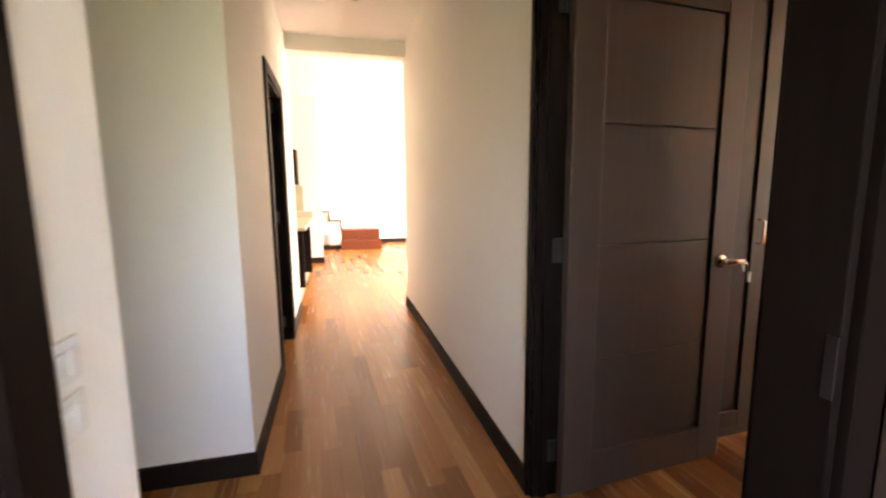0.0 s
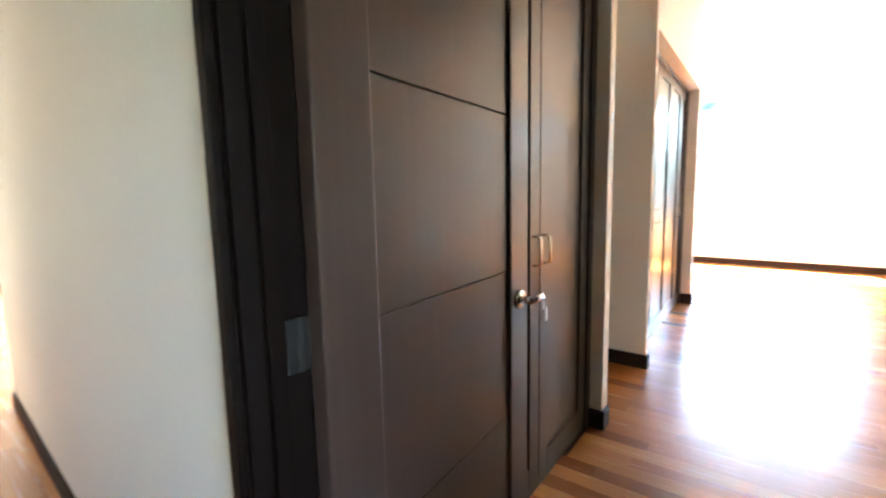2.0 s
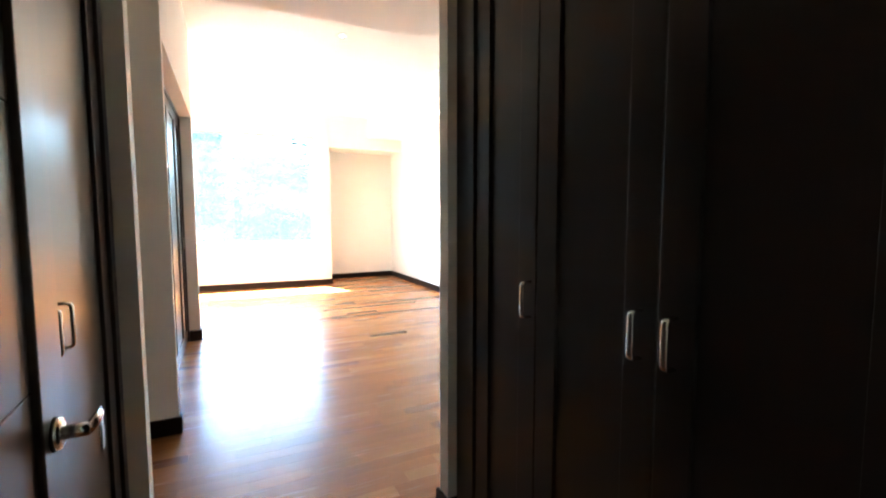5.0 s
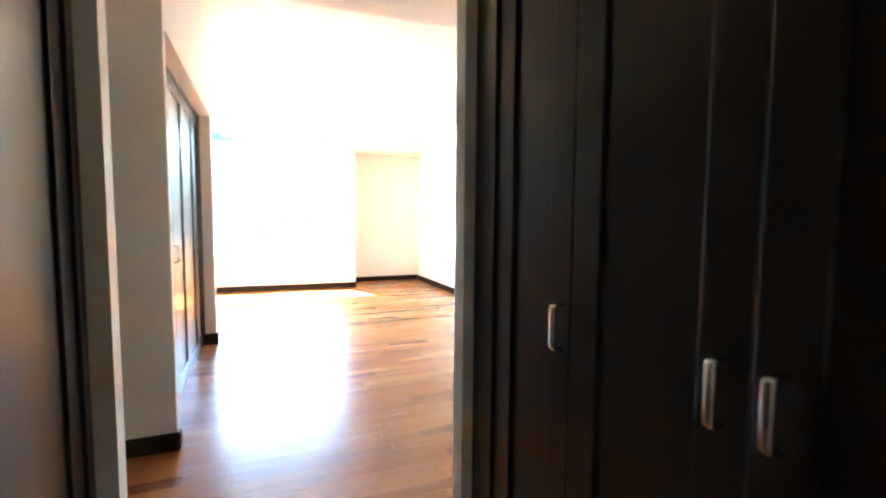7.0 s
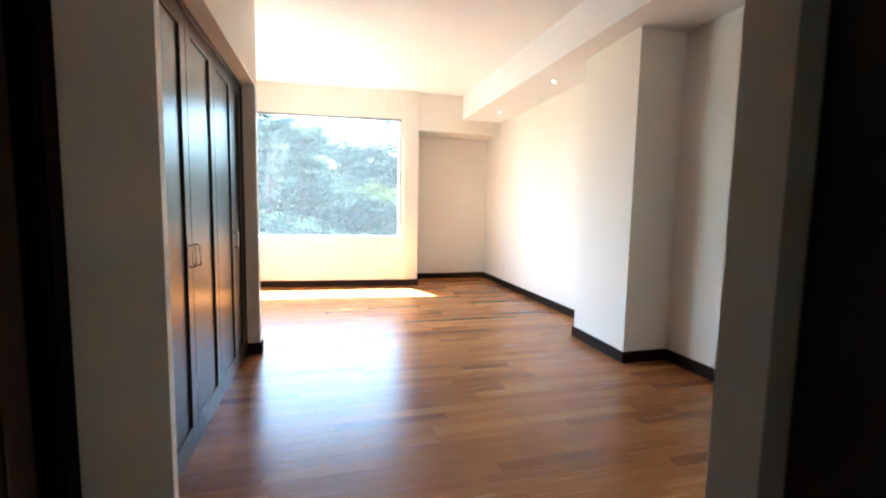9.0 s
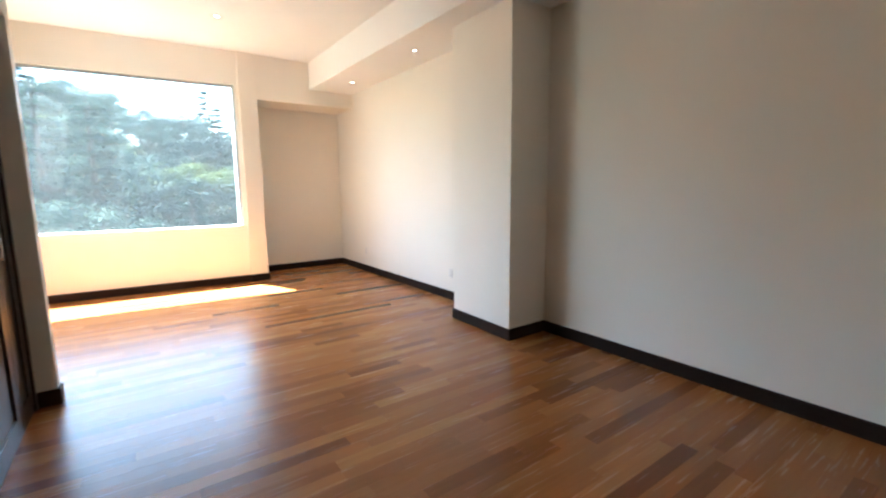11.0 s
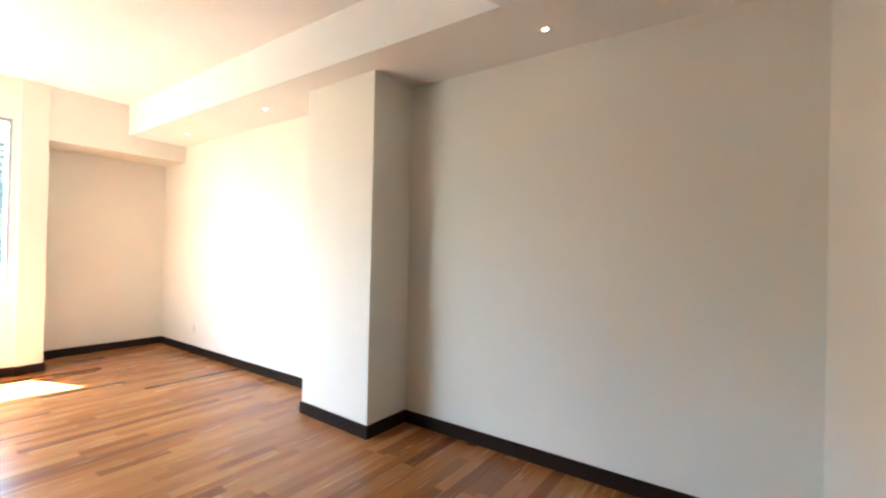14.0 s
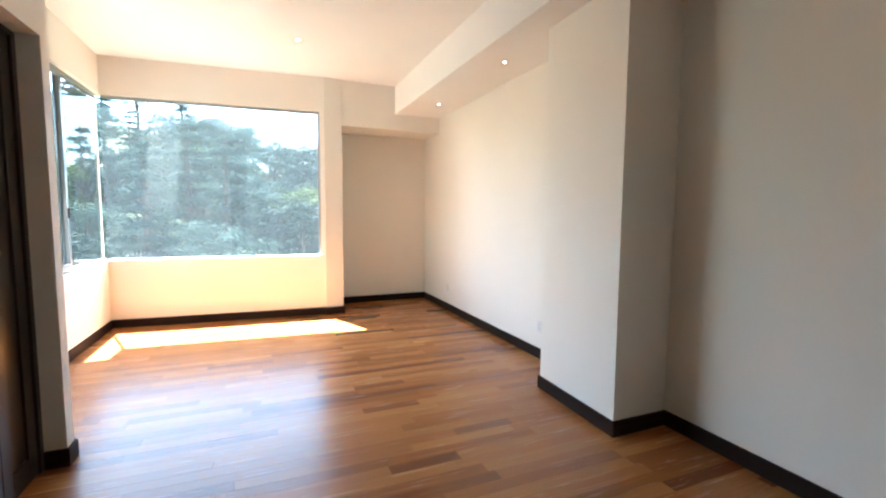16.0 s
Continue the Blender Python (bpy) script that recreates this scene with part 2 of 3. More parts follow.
def add_disc(bm, centre, axis, radius, depth, sides=24, taper=1.0):
    made = bmesh.ops.create_cone(bm, cap_ends=True, segments=sides, radius1=radius, radius2=radius * taper, depth=depth)
    q = Vector((0, 0, 1)).rotation_difference(Vector(axis)).to_matrix()
    for v in made["verts"]:
        v.co = q @ v.co + Vector(centre)
    return bm


def mesh_of(name, bm, mat, smooth=False):
    bmesh.ops.recalc_face_normals(bm, faces=bm.faces)
    me = bpy.data.meshes.new(name)
    bm.to_mesh(me)
    bm.free()
    me.materials.append(mat)
    if smooth:
        for f in me.polygons:
            f.use_smooth = True
    return me


def part(name, bm, mat, parent, label="", smooth=False):
    ob = new(name, mesh_of(name, bm, mat, smooth))
    if parent is not None:
        ob.parent = parent
    if label:
        tagged(ob, label)
    return ob


def thing(name, label, category, group="", kind="", at=(0, 0, 0)):
    ob = new(name)
    ob.empty_display_size = 0.1
    ob.location = at
    return tagged(ob, label, category, group, kind)


def structure(name, bm, mat, label, category):
    return tagged(new(name, mesh_of(name, bm, mat)), label, category, "", "structure")


def boxes(*specs, bevel=0.0):
    bm = bmesh.new()
    for lo, hi in specs:
        add_box(bm, lo, hi, bevel)
    return bm


# ---- plan (metres) ----
TOP = 3.62           # walls run up behind the ceilings
Z_LOW, Z_UP = 3.055, 3.47
Z_HALL = 2.86
HALL_R, HALL_L = 1.50, 0.303      # in the hall's own axes
HALL_IN = 1.62                    # bedroom side of the hall wall, hall axes
HALL_M = Matrix.Translation((0, 1.371, 0)) @ Matrix.Rotation(radians(-2.69), 4, "Z") @ Matrix.Translation((0, -1.5, 0))
IN_Y = 1.46                       # bedroom things begin here
DOOR_X0, DOOR_X1, DOOR_H = -0.01, 0.984, 2.22
BACK_Y0, BACK_Y1, BACK_X = 2.99, 3.07, 1.195   # bedroom wall beside the entry
WIN_A, WIN_B = Vector((-0.735, 10.565)), Vector((1.975, 10.38))
SILL, HEAD = 0.885, 2.99
RIGHT_FAR = 3.805
PILLAR = [(3.318, 5.967), (3.92, 5.967), (3.92, 6.868), (3.352, 6.868)]


def hall(ob):
    """Turns a thing of the hall and living room, which lie askew to the bedroom, into place."""
    ob.matrix_basis = HALL_M @ ob.matrix_basis
    return ob


# ---- floors ----
floor = structure("floor", boxes(((-10.1, -3.1, -0.30), (4.2, 11.4, -0.012))), M_SUB, "wooden plank floor running through hall and bedroom", "floor")
hall(structure("kitchen_floor", boxes(((-6.65, -3.0, -0.012), (-3.40, 0.28, 0.004))), M_TILE, "pale glossy tile floor beside the kitchen counter", "floor"))

# ---- walls ----
def wall(name, label, *solids):
    bm = bmesh.new()
    for points, z0, z1 in solids:
        add_prism(bm, points, z0, z1)
    return structure(name, bm, M_WALL, label, "wall")


def rect(x0, x1, y0, y1):
    return [(x0, y0), (x1, y0), (x1, y1), (x0, y1)]


hall(wall("wall_hall_right", "cream painted hall wall with two dark doors",
     (rect(-3.3, DOOR_X0, HALL_R, HALL_IN), 0, TOP), (rect(DOOR_X0, DOOR_X1, HALL_R, HALL_IN), DOOR_H, TOP),
     (rect(DOOR_X1, 1.11, HALL_R, HALL_IN), 0, TOP), (rect(1.11, 1.96, HALL_R, HALL_IN), DOOR_H, TOP), (rect(1.96, 2.7, HALL_R, HALL_IN), 0, TOP)))
hall(wall("wall_hall_left", "cream painted hall wall with a dark door frame",
     (rect(-1.62, -0.48, 0.19, HALL_L), 0, TOP), (rect(-2.43, -1.62, 0.19, HALL_L), 2.13, TOP), (rect(-3.40, -2.43, 0.19, HALL_L), 0, TOP)))
hall(wall("wall_side_hall_left", "cream painted wall of the side hall", (rect(-0.61, -0.48, -1.6, 0.19), 0, TOP)))
hall(wall("wall_side_hall_right", "pale painted wall stub with switches", (rect(0.80, 1.085, -1.6, 0.37), 0, TOP)))
hall(wall("wall_side_hall_end", "cream painted end of the side hall", (rect(-0.68, 1.085, -1.72, -1.6), 0, TOP)))
hall(wall("wall_hall_back", "cream painted wall behind the hall", (rect(1.085, 1.85, 0.24, 0.37), DOOR_H, TOP), (rect(1.85, 2.7, 0.24, 0.37), 0, TOP), (rect(2.6, 2.72, 0.37, HALL_R), 0, 0.9), (rect(2.6, 2.72, 0.37, HALL_R), 2.2, TOP)))
hall(wall("wall_store", "plain wall of the room off the hall", (rect(-3.40, -3.28, -3.0, 0.19), 0, TOP), (rect(-3.28, -0.68, -1.72, -1.6), 0, TOP)))
hall(wall("wall_living_end", "white far wall of the living room", (rect(-9.6, -9.4, -3.1, 5.1), 0, TOP)))
# unseen wall, its opening assumed for the living room fill
hall(wall("wall_living_window", "unseen white living room wall with an assumed wide window", (rect(-9.4, -9.3, 5.0, 5.15), 0, TOP), (rect(-3.9, -3.3, 5.0, 5.15), 0, TOP),
     (rect(-9.3, -3.9, 5.0, 5.15), 0, 0.3), (rect(-9.3, -3.9, 5.0, 5.15), 2.75, TOP)))
hall(wall("wall_living_near", "white wall between living room and bedroom", (rect(-3.3, -3.18, HALL_IN, 5.15), 0, TOP)))
hall(wall("wall_kitchen", "white kitchen wall beside the stairs", (rect(-6.77, -6.65, -3.0, 0.48), 0, TOP)))
hall(wall("wall_kitchen_back", "white kitchen back wall", (rect(-10.0, -3.28, -3.15, -3.0), 0, TOP)))

wall("wall_entry_left", "cream wall end beside the entry closet", (rect(-0.85, -0.012, 3.44, 3.53), 0, TOP), (rect(-0.85, -0.09, IN_Y, 3.44), 2.47, TOP), (rect(-0.85, -0.75, IN_Y, 3.44), 0, 2.47))
wall("wall_bath", "cream wall with a dark bathroom door", (rect(-0.46, -0.34, 3.53, 3.70), 0, TOP), (rect(-0.46, -0.34, 3.70, 4.42), 2.16, TOP), (rect(-0.46, -0.34, 4.42, 4.5), 0, TOP))
wall("wall_wardrobe", "cream wall block that holds the bedroom closet",
     (rect(-0.80, 0.0, 4.50, 4.555), 0, TOP), (rect(-0.80, 0.0, 6.93, 7.03), 0, TOP), (rect(-0.80, 0.0, 4.555, 6.93), 2.50, TOP), (rect(-0.90, -0.80, 4.50, 7.03), 0, TOP))
wall("wall_bay", "cream side wall of the window bay with a window",
     (rect(-0.875, -0.735, 7.03, 7.7), 0, TOP), (rect(-0.875, -0.735, 7.7, 10.70), 0, SILL), (rect(-0.875, -0.735, 7.7, 10.70), HEAD, TOP))
along = (WIN_B - WIN_A).normalized()
out = Vector((-along.y, along.x))


def win_rect(s0, s1, d0, d1):
    """Plan rectangle beside the window wall: metres along it and outwards."""
    return [tuple(WIN_A + along * s + out * d) for s, d in ((s0, d0), (s1, d0), (s1, d1), (s0, d1))]


LEN = (WIN_B - WIN_A).length
wall("wall_window", "cream wall under and over the wide window", (win_rect(0, LEN, 0, 0.14), 0, SILL), (win_rect(0, LEN, 0, 0.14), HEAD, TOP), (win_rect(LEN - 0.055, LEN, 0, 0.14), SILL, HEAD))
wall("column", "cream column between window and alcove", ([(1.975, 10.35), (2.235, 10.375), (2.235, 11.1), (1.975, 11.1)], 0, TOP))
wall("wall_alcove", "cream alcove wall under a lowered lintel", (rect(2.235, 3.93, 11.08, 11.2), 0, TOP), (rect(2.235, RIGHT_FAR, 10.40, 11.08), 2.815, TOP))
wall("wall_right", "cream bedroom side wall", (rect(RIGHT_FAR, 3.93, 6.868, 11.08), 0, TOP), (rect(RIGHT_FAR, 3.93, BACK_Y0, 5.967), 0, TOP))
wall("pillar", "cream pillar standing out from the side wall", (PILLAR, 0, TOP))
wall("wall_back", "cream bedroom wall beside the entry", (rect(BACK_X, RIGHT_FAR, BACK_Y0, BACK_Y1), 0, TOP), (rect(1.22, 2.0, 1.37, BACK_Y0), 2.47, TOP), (rect(1.88, 2.0, 1.37, BACK_Y0), 0, 2.47))

# ---- ceilings ----
ceil = bmesh.new()
add_prism(ceil, [(-0.9, 5.2), (3.1, 4.6), (3.1, 10.7), (-0.9, 10.7)], Z_UP, Z_UP + 0.14)
structure("ceiling_upper", ceil, M_CEIL, "raised white ceiling over the bedroom", "ceiling")
ceil = bmesh.new()
add_prism(ceil, [(3.06, 4.66), (3.93, 4.66), (3.93, 10.40), (3.06, 10.40)], Z_LOW, Z_UP + 0.1)
structure("ceiling_soffit", ceil, M_CEIL, "lowered white ceiling band along the side wall", "ceiling")
ceil = bmesh.new()
add_prism(ceil, [(-0.9, IN_Y), (3.93, 1.24), (3.93, 4.66), (3.06, 4.66), (2.0, 5.09), (-0.9, 5.24)], Z_LOW, Z_UP + 0.1)
structure("ceiling_entry", ceil, M_CEIL, "lowered white ceiling over the bedroom entry", "ceiling")
hall(structure("ceiling_hall", boxes(((-3.3, -1.72, Z_HALL), (2.7, HALL_R + 0.02, 3.0))), M_CEIL, "white hall ceiling", "ceiling"))
hall(structure("ceiling_living", boxes(((-10.1, -3.1, 2.98), (-3.3, 5.1, 3.1))), M_CEIL, "white living room ceiling", "ceiling"))
hall(structure("beam", boxes(((-3.3, HALL_L, 2.71), (-3.12, HALL_R, Z_HALL + 0.02))), M_WALL, "cream beam across the end of the hall", "beam"))
structure("roof_slab", boxes(((-10.4, -3.3, TOP), (4.1, 10.6, TOP + 0.2))), M_CEIL, "concrete roof slab", "roof")


# ---- baseboards ----
def baseboard(p0, p1, side, h=0.108, t=0.016):
    """Dark skirting along p0-p1; side is the plan direction in which it stands out from the wall."""
    a, b, s = Vector((*p0, 0)), Vector((*p1, 0)), Vector((*side, 0)).normalized()
    bm = bmesh.new()
    profile = [(0.0, 0.0), (t, 0.0), (t, h - 0.006), (t - 0.006, h), (0.0, h)]
    ends = [[bm.verts.new(p + s * u + Vector((0, 0, v))) for u, v in profile] for p in (a, b)]
    n = len(profile)
    bm.faces.new(ends[0]), bm.faces.new(ends[1][::-1])
    for k in range(n):
        bm.faces.new((ends[0][k], ends[0][(k + 1) % n], ends[1][(k + 1) % n], ends[1][k]))
    return structure("baseboard", bm, M_DARKH, "dark wooden baseboard", "baseboard")


T = 0.016
hall(baseboard((-3.3, HALL_R), (-0.036, HALL_R), (0, -1)))
hall(baseboard((-3.3 - T, HALL_R), (-3.3 - T, 5.0), (-1, 0)))
hall(baseboard((-1.545, HALL_L), (-0.48 + T, HALL_L), (0, 1)))
hall(baseboard((-3.40, HALL_L), (-2.51, HALL_L), (0, 1)))
hall(baseboard((-0.48, -1.6), (-0.48, HALL_L), (1, 0)))
hall(baseboard((-6.65, 0.1), (-6.65, 0.48 + T), (1, 0)))
hall(baseboard((-6.77, 0.48), (-6.65, 0.48), (0, 1)))
hall(baseboard((-9.4, 1.5), (-9.4, 5.0), (1, 0)))
baseboard((-0.10, 3.44), (-0.012 + T, 3.44), (0, -1))
baseboard((-0.012, 3.424), (-0.012, 3.53), (1, 0))
baseboard((-0.322, 4.50), (0.0 + T, 4.50), (0, -1))
baseboard((0.0, 4.50), (0.0, 4.555), (1, 0))
baseboard((0.0, 6.93), (0.0, 7.03 + T), (1, 0))
baseboard((-0.107, 6.93), (0.0 + T, 6.93), (0, -1))
baseboard((-0.735, 7.03), (0.0, 7.03), (0, 1))
baseboard((-0.735, 6.95), (-0.735, 10.56), (1, 0))
baseboard(tuple(WIN_A + along * 0.016), tuple(WIN_B), tuple(-out))
baseboard((1.975 - 0.012, 10.35), (2.235 + T, 10.375), (0.1, -1))
baseboard((1.975, 10.335), (1.975, 10.37), (-1, 0), t=0.012)
baseboard((2.235, 10.375), (2.235, 11.08), (1, 0))
baseboard((2.251, 11.08), (RIGHT_FAR, 11.08), (0, -1))
baseboard((RIGHT_FAR, 6.884), (RIGHT_FAR, 11.064), (-1, 0))
baseboard((3.352, 6.868), (RIGHT_FAR, 6.868), (0, 1))
baseboard((3.318, 5.951), (3.352, 6.884), (-1, 0.037))
baseboard((3.302, 5.967), (RIGHT_FAR, 5.967), (0, -1))
baseboard((RIGHT_FAR, 5.951), (RIGHT_FAR, BACK_Y1 + T), (-1, 0))
baseboard((BACK_X, BACK_Y1), (RIGHT_FAR, BACK_Y1), (0, 1))
baseboard((BACK_X, BACK_Y0 - T), (BACK_X, BACK_Y1 + T), (-1, 0))
baseboard((BACK_X, BACK_Y0), (1.262, BACK_Y0), (0, -1))


# ---- windows ----
def window_bay():
    """The wide fixed window with its corner pane and the casement beside it."""
    w = thing("window_1", "wide fixed window with thin grey aluminium frame", "window", kind="structure")
    turn = Matrix.Translation((WIN_A.x, WIN_A.y, 0)) @ Matrix.Rotation(math.atan2(along.y, along.x), 4, "Z")
    s1 = LEN - 0.055
    for name, lo, hi in (("window_frame", (0.0, 0.045, HEAD - 0.035), (s1, 0.095, HEAD)), ("window_frame", (0.0, 0.045, SILL), (s1, 0.095, SILL + 0.02)),
                         ("window_frame", (s1 - 0.03, 0.045, SILL + 0.02), (s1, 0.095, HEAD - 0.035))):
        part(name, add_box(bmesh.new(), lo, hi, 0.003, turn), M_ALU, w)
    pane = part("pane", add_box(bmesh.new(), (-0.03, 0.066, SILL + 0.02), (s1 - 0.03, 0.074, HEAD - 0.035), 0, turn), M_GLASS, w)
    pane.visible_shadow = False
    part("window_sill", add_box(bmesh.new(), (0.0, -0.012, SILL), (s1, 0.045, SILL + 0.012), 0.003, turn), M_WALL, w)
    part("corner_post", boxes(((-0.822, 10.622, SILL + 0.02), (-0.796, 10.648, HEAD - 0.035)), bevel=0.002), M_TRIM, w, "thin white glazing joint")
    w2 = thing("window_2", "narrow side window of the bay with grey frame", "window", kind="structure")
    x0, x1 = -0.835, -0.78
    for lo, hi in (((x0, 7.7, HEAD - 0.04), (x1, 10.66, HEAD)), ((x0, 7.7, SILL), (x1, 10.66, SILL + 0.03)), ((x0, 9.5, SILL + 0.03), (x1, 9.56, HEAD - 0.04)),
                   ((x0, 7.7, SILL + 0.03), (x1, 7.75, HEAD - 0.04))):
        part("window_frame", add_box(bmesh.new(), lo, hi, 0.003), M_ALU, w2)
    for y0, y1 in ((7.75, 9.5), (9.56, 10.64)):
        pane = part("pane", boxes(((-0.812, y0, SILL + 0.03), (-0.804, y1, HEAD - 0.04))), M_GLASS, w2)
        pane.visible_shadow = False
    # sash of the casement, on the room side of its frame
    sash = part("casement_sash", boxes(((-0.78, 7.76, SILL + 0.04), (-0.755, 7.81, HEAD - 0.05)), ((-0.78, 9.44, SILL + 0.04), (-0.755, 9.49, HEAD - 0.05)),
                                       ((-0.78, 7.81, SILL + 0.04), (-0.755, 9.44, SILL + 0.09)), ((-0.78, 7.81, HEAD - 0.10), (-0.755, 9.44, HEAD - 0.05)), bevel=0.003), M_ALU, w2)
    part("latch", boxes(((-0.755, 9.45, 1.45), (-0.735, 9.475, 1.56)), bevel=0.004), M_STEEL, sash)
    # assumed living room window, out of view, where the added fill comes in
    w3 = hall(thing("window_3", "assumed wide living room window out of view, with grey frame", "window", kind="structure"))
    for x in (-9.3, -7.53, -5.74, -3.95):
        part("window_frame", boxes(((x, 5.04, 0.3), (x + 0.05, 5.10, 2.75)), bevel=0.003), M_ALU, w3)
    for x in (-9.25, -7.48, -5.69):
        pane = part("pane", boxes(((x, 5.066, 0.3), (x + 1.72, 5.074, 2.75))), M_GLASS, w3)
        pane.visible_shadow = False


window_bay()
# assumed window at the unseen hall end, gives the hall fill an opening
w4 = hall(thing("window_4", "assumed hall window out of view, with grey frame", "window", kind="structure"))
part("window_frame", boxes(((2.64, 0.37, 0.9), (2.68, 0.42, 2.2)), ((2.64, HALL_R - 0.05, 0.9), (2.68, HALL_R, 2.2)), ((2.64, 0.42, 0.9), (2.68, HALL_R - 0.05, 0.95)), ((2.64, 0.42, 2.15), (2.68, HALL_R - 0.05, 2.2)), bevel=0.003), M_ALU, w4)
part("pane", boxes(((2.656, 0.42, 0.95), (2.664, HALL_R - 0.05, 2.15))), M_GLASS, w4).visible_shadow = False


# ---- doors ----
def casing(name, x0, x1, h, y_face, out_y, depth_y, parent, width=0.085, sides=("l", "r", "t")):
    """Dark flat door casing on a wall face y = y_face that stands out towards out_y, with jambs through the wall."""
    t = 0.018 * out_y
    ya, yb = sorted((y_face, y_face + t))
    if "l" in sides:
        part("casing", boxes(((x0 - width, ya, 0), (x0 + 0.004, yb, h + width)), bevel=0.003), M_DARK, parent)
    if "r" in sides:
        part("casing", boxes(((x1 - 0.004, ya, 0), (x1 + width, yb, h + width)), bevel=0.003), M_DARK, parent)
    part("casing", boxes(((x0 + 0.004, ya, h - 0.004), (x1 - 0.004, yb, h + width)), bevel=0.003), M_DARKH, parent)
    y0, y1 = sorted((y_face + 0.001 * out_y, y_face - depth_y * out_y))
    part("jamb", boxes(((x0 + 0.002, y0, 0), (x0 + 0.022, y1, h)), bevel=0.002), M_DARK, parent)
    part("jamb", boxes(((x1 - 0.022, y0, 0), (x1 - 0.002, y1, h)), bevel=0.002), M_DARK, parent)
    part("jamb", boxes(((x0 + 0.022, y0, h - 0.02), (x1 - 0.022, y1, h)), bevel=0.002), M_DARKH, parent)


def panel_leaf(width, height, thick=0.04):
    """A door leaf in the xz plane from its hinge side: stiles, rails and a sunk panel with three grooves. Returns frame and panel meshes."""
    st, lock, top, bot = 0.148, 0.138, 0.12, 0.172
    frame_bm = boxes(((0, 0, 0), (st, thick, height)), ((width - lock, 0, 0), (width, thick, height)),
                     ((st, 0, 0), (width - lock, thick, bot)), ((st, 0, height - top), (width - lock, thick, height)), bevel=0.004)
    panels = bmesh.new()
    zs = [bot, 0.602, 1.095, 1.587, height - top]
    for z0, z1 in zip(zs, zs[1:]):
        add_box(panels, (st, 0.012, z0 + 0.001), (width - lock, thick - 0.012, z1 - 0.001), 0.003)
    return frame_bm, panels


def lever_handle(parent, m, side):
    """Satin nickel lever with round rose; side is +1 or -1 along the local y."""
    bm = bmesh.new()
    add_disc(bm, (0, 0.006 * side, 0), (0, side, 0), 0.033, 0.012, 28, 0.86)
    add_disc(bm, (0, 0.03 * side, 0), (0, side, 0), 0.013, 0.045, 16)
    add_tube(bm, [(0, 0.052 * side, 0), (0.03, 0.058 * side, 0.004), (0.06, 0.058 * side, 0.004), (0.09, 0.054 * side, -0.006), (0.118, 0.047 * side, -0.016)], [0.0125, 0.0125, 0.011, 0.0095, 0.007], 12, 0.7)
    bm.transform(m)
    return part("door_handle", bm, M_NICKEL, parent, "satin nickel lever handle", True)


def hinge(parent, lo, hi, name="hinge"):
    c = [(a + b) / 2 for a, b in zip(lo, hi)]
    bm = boxes((lo, hi), bevel=0.002)
    add_disc(bm, (c[0], c[1], c[2]), (0, 0, 1), 0.008, hi[2] - lo[2], 12)
    part(name, bm, M_STEEL, parent, "brushed steel hinge")


def bedroom_door():
    d = hall(thing("door_1", "open dark wooden panel door with nickel lever", "door", kind="structure"))
    casing("casing", DOOR_X0, DOOR_X1, DOOR_H, HALL_R, -1, 0.12, d, 0.025, ("l", "t"))
    part("casing", boxes(((DOOR_X1 - 0.004, HALL_R - 0.018, 0), (1.114, HALL_R, DOOR_H + 0.085)), bevel=0.003), M_DARK, d)
    # door stop strip and the leaf swung fully into the room
    part("door_stop", boxes(((DOOR_X0 + 0.022, 1.535, 0), (DOOR_X0 + 0.034, 1.565, DOOR_H - 0.02)), ((DOOR_X1 - 0.034, 1.535, 0), (DOOR_X1 - 0.022, 1.565, DOOR_H - 0.02)), bevel=0.002), M_DARK, d)
    m = Matrix.Translation((0.053, HALL_IN + 0.002, 0.008)) @ Matrix.Rotation(radians(95.2), 4, "Z")
    frame_bm, panels = panel_leaf(0.912, 2.19)
    frame_bm.transform(m), panels.transform(m)
    leaf = part("door_leaf", frame_bm, M_DOOR, d, "dark stained door leaf with sunk panel")
    part("door_panel", panels, M_DOOR, leaf)
    h = lever_handle(leaf, m @ Matrix.Translation((0.832, 0.0, 0.99)), -1)
    # keys with a clear tag hanging from the lever's end
    tag = bmesh.new()
    add_tube(tag, [(0.118, -0.047, -0.018), (0.120, -0.05, -0.036), (0.122, -0.05, -0.052)], 0.002, 6)
    add_box(tag, (0.112, -0.052, -0.098), (0.134, -0.048, -0.05), 0.0015)
    add_box(tag, (0.058, -0.06, -0.062), (0.076, -0.057, -0.004), 0.001, Matrix.Rotation(radians(-14), 4, "Y"))
    tag.transform(m @ Matrix.Translation((0.832, 0.0, 0.99)))
    part("key_tag", tag, M_TAG, h, "key with clear plastic tag")
    lever_handle(leaf, m @ Matrix.Translation((0.832, 0.04, 0.99)), 1)
    for z in (0.16, 1.04, 2.0):
        hinge(d, (0.006, HALL_IN - 0.048, z), (0.016, HALL_IN + 0.004, z + 0.10))
    plate = boxes(((0.9118, 0.008, 0.93), (0.9136, 0.032, 1.07)), bevel=0.0005)
    plate.transform(m)
    part("latch_plate", plate, M_STEEL, leaf)


bedroom_door()


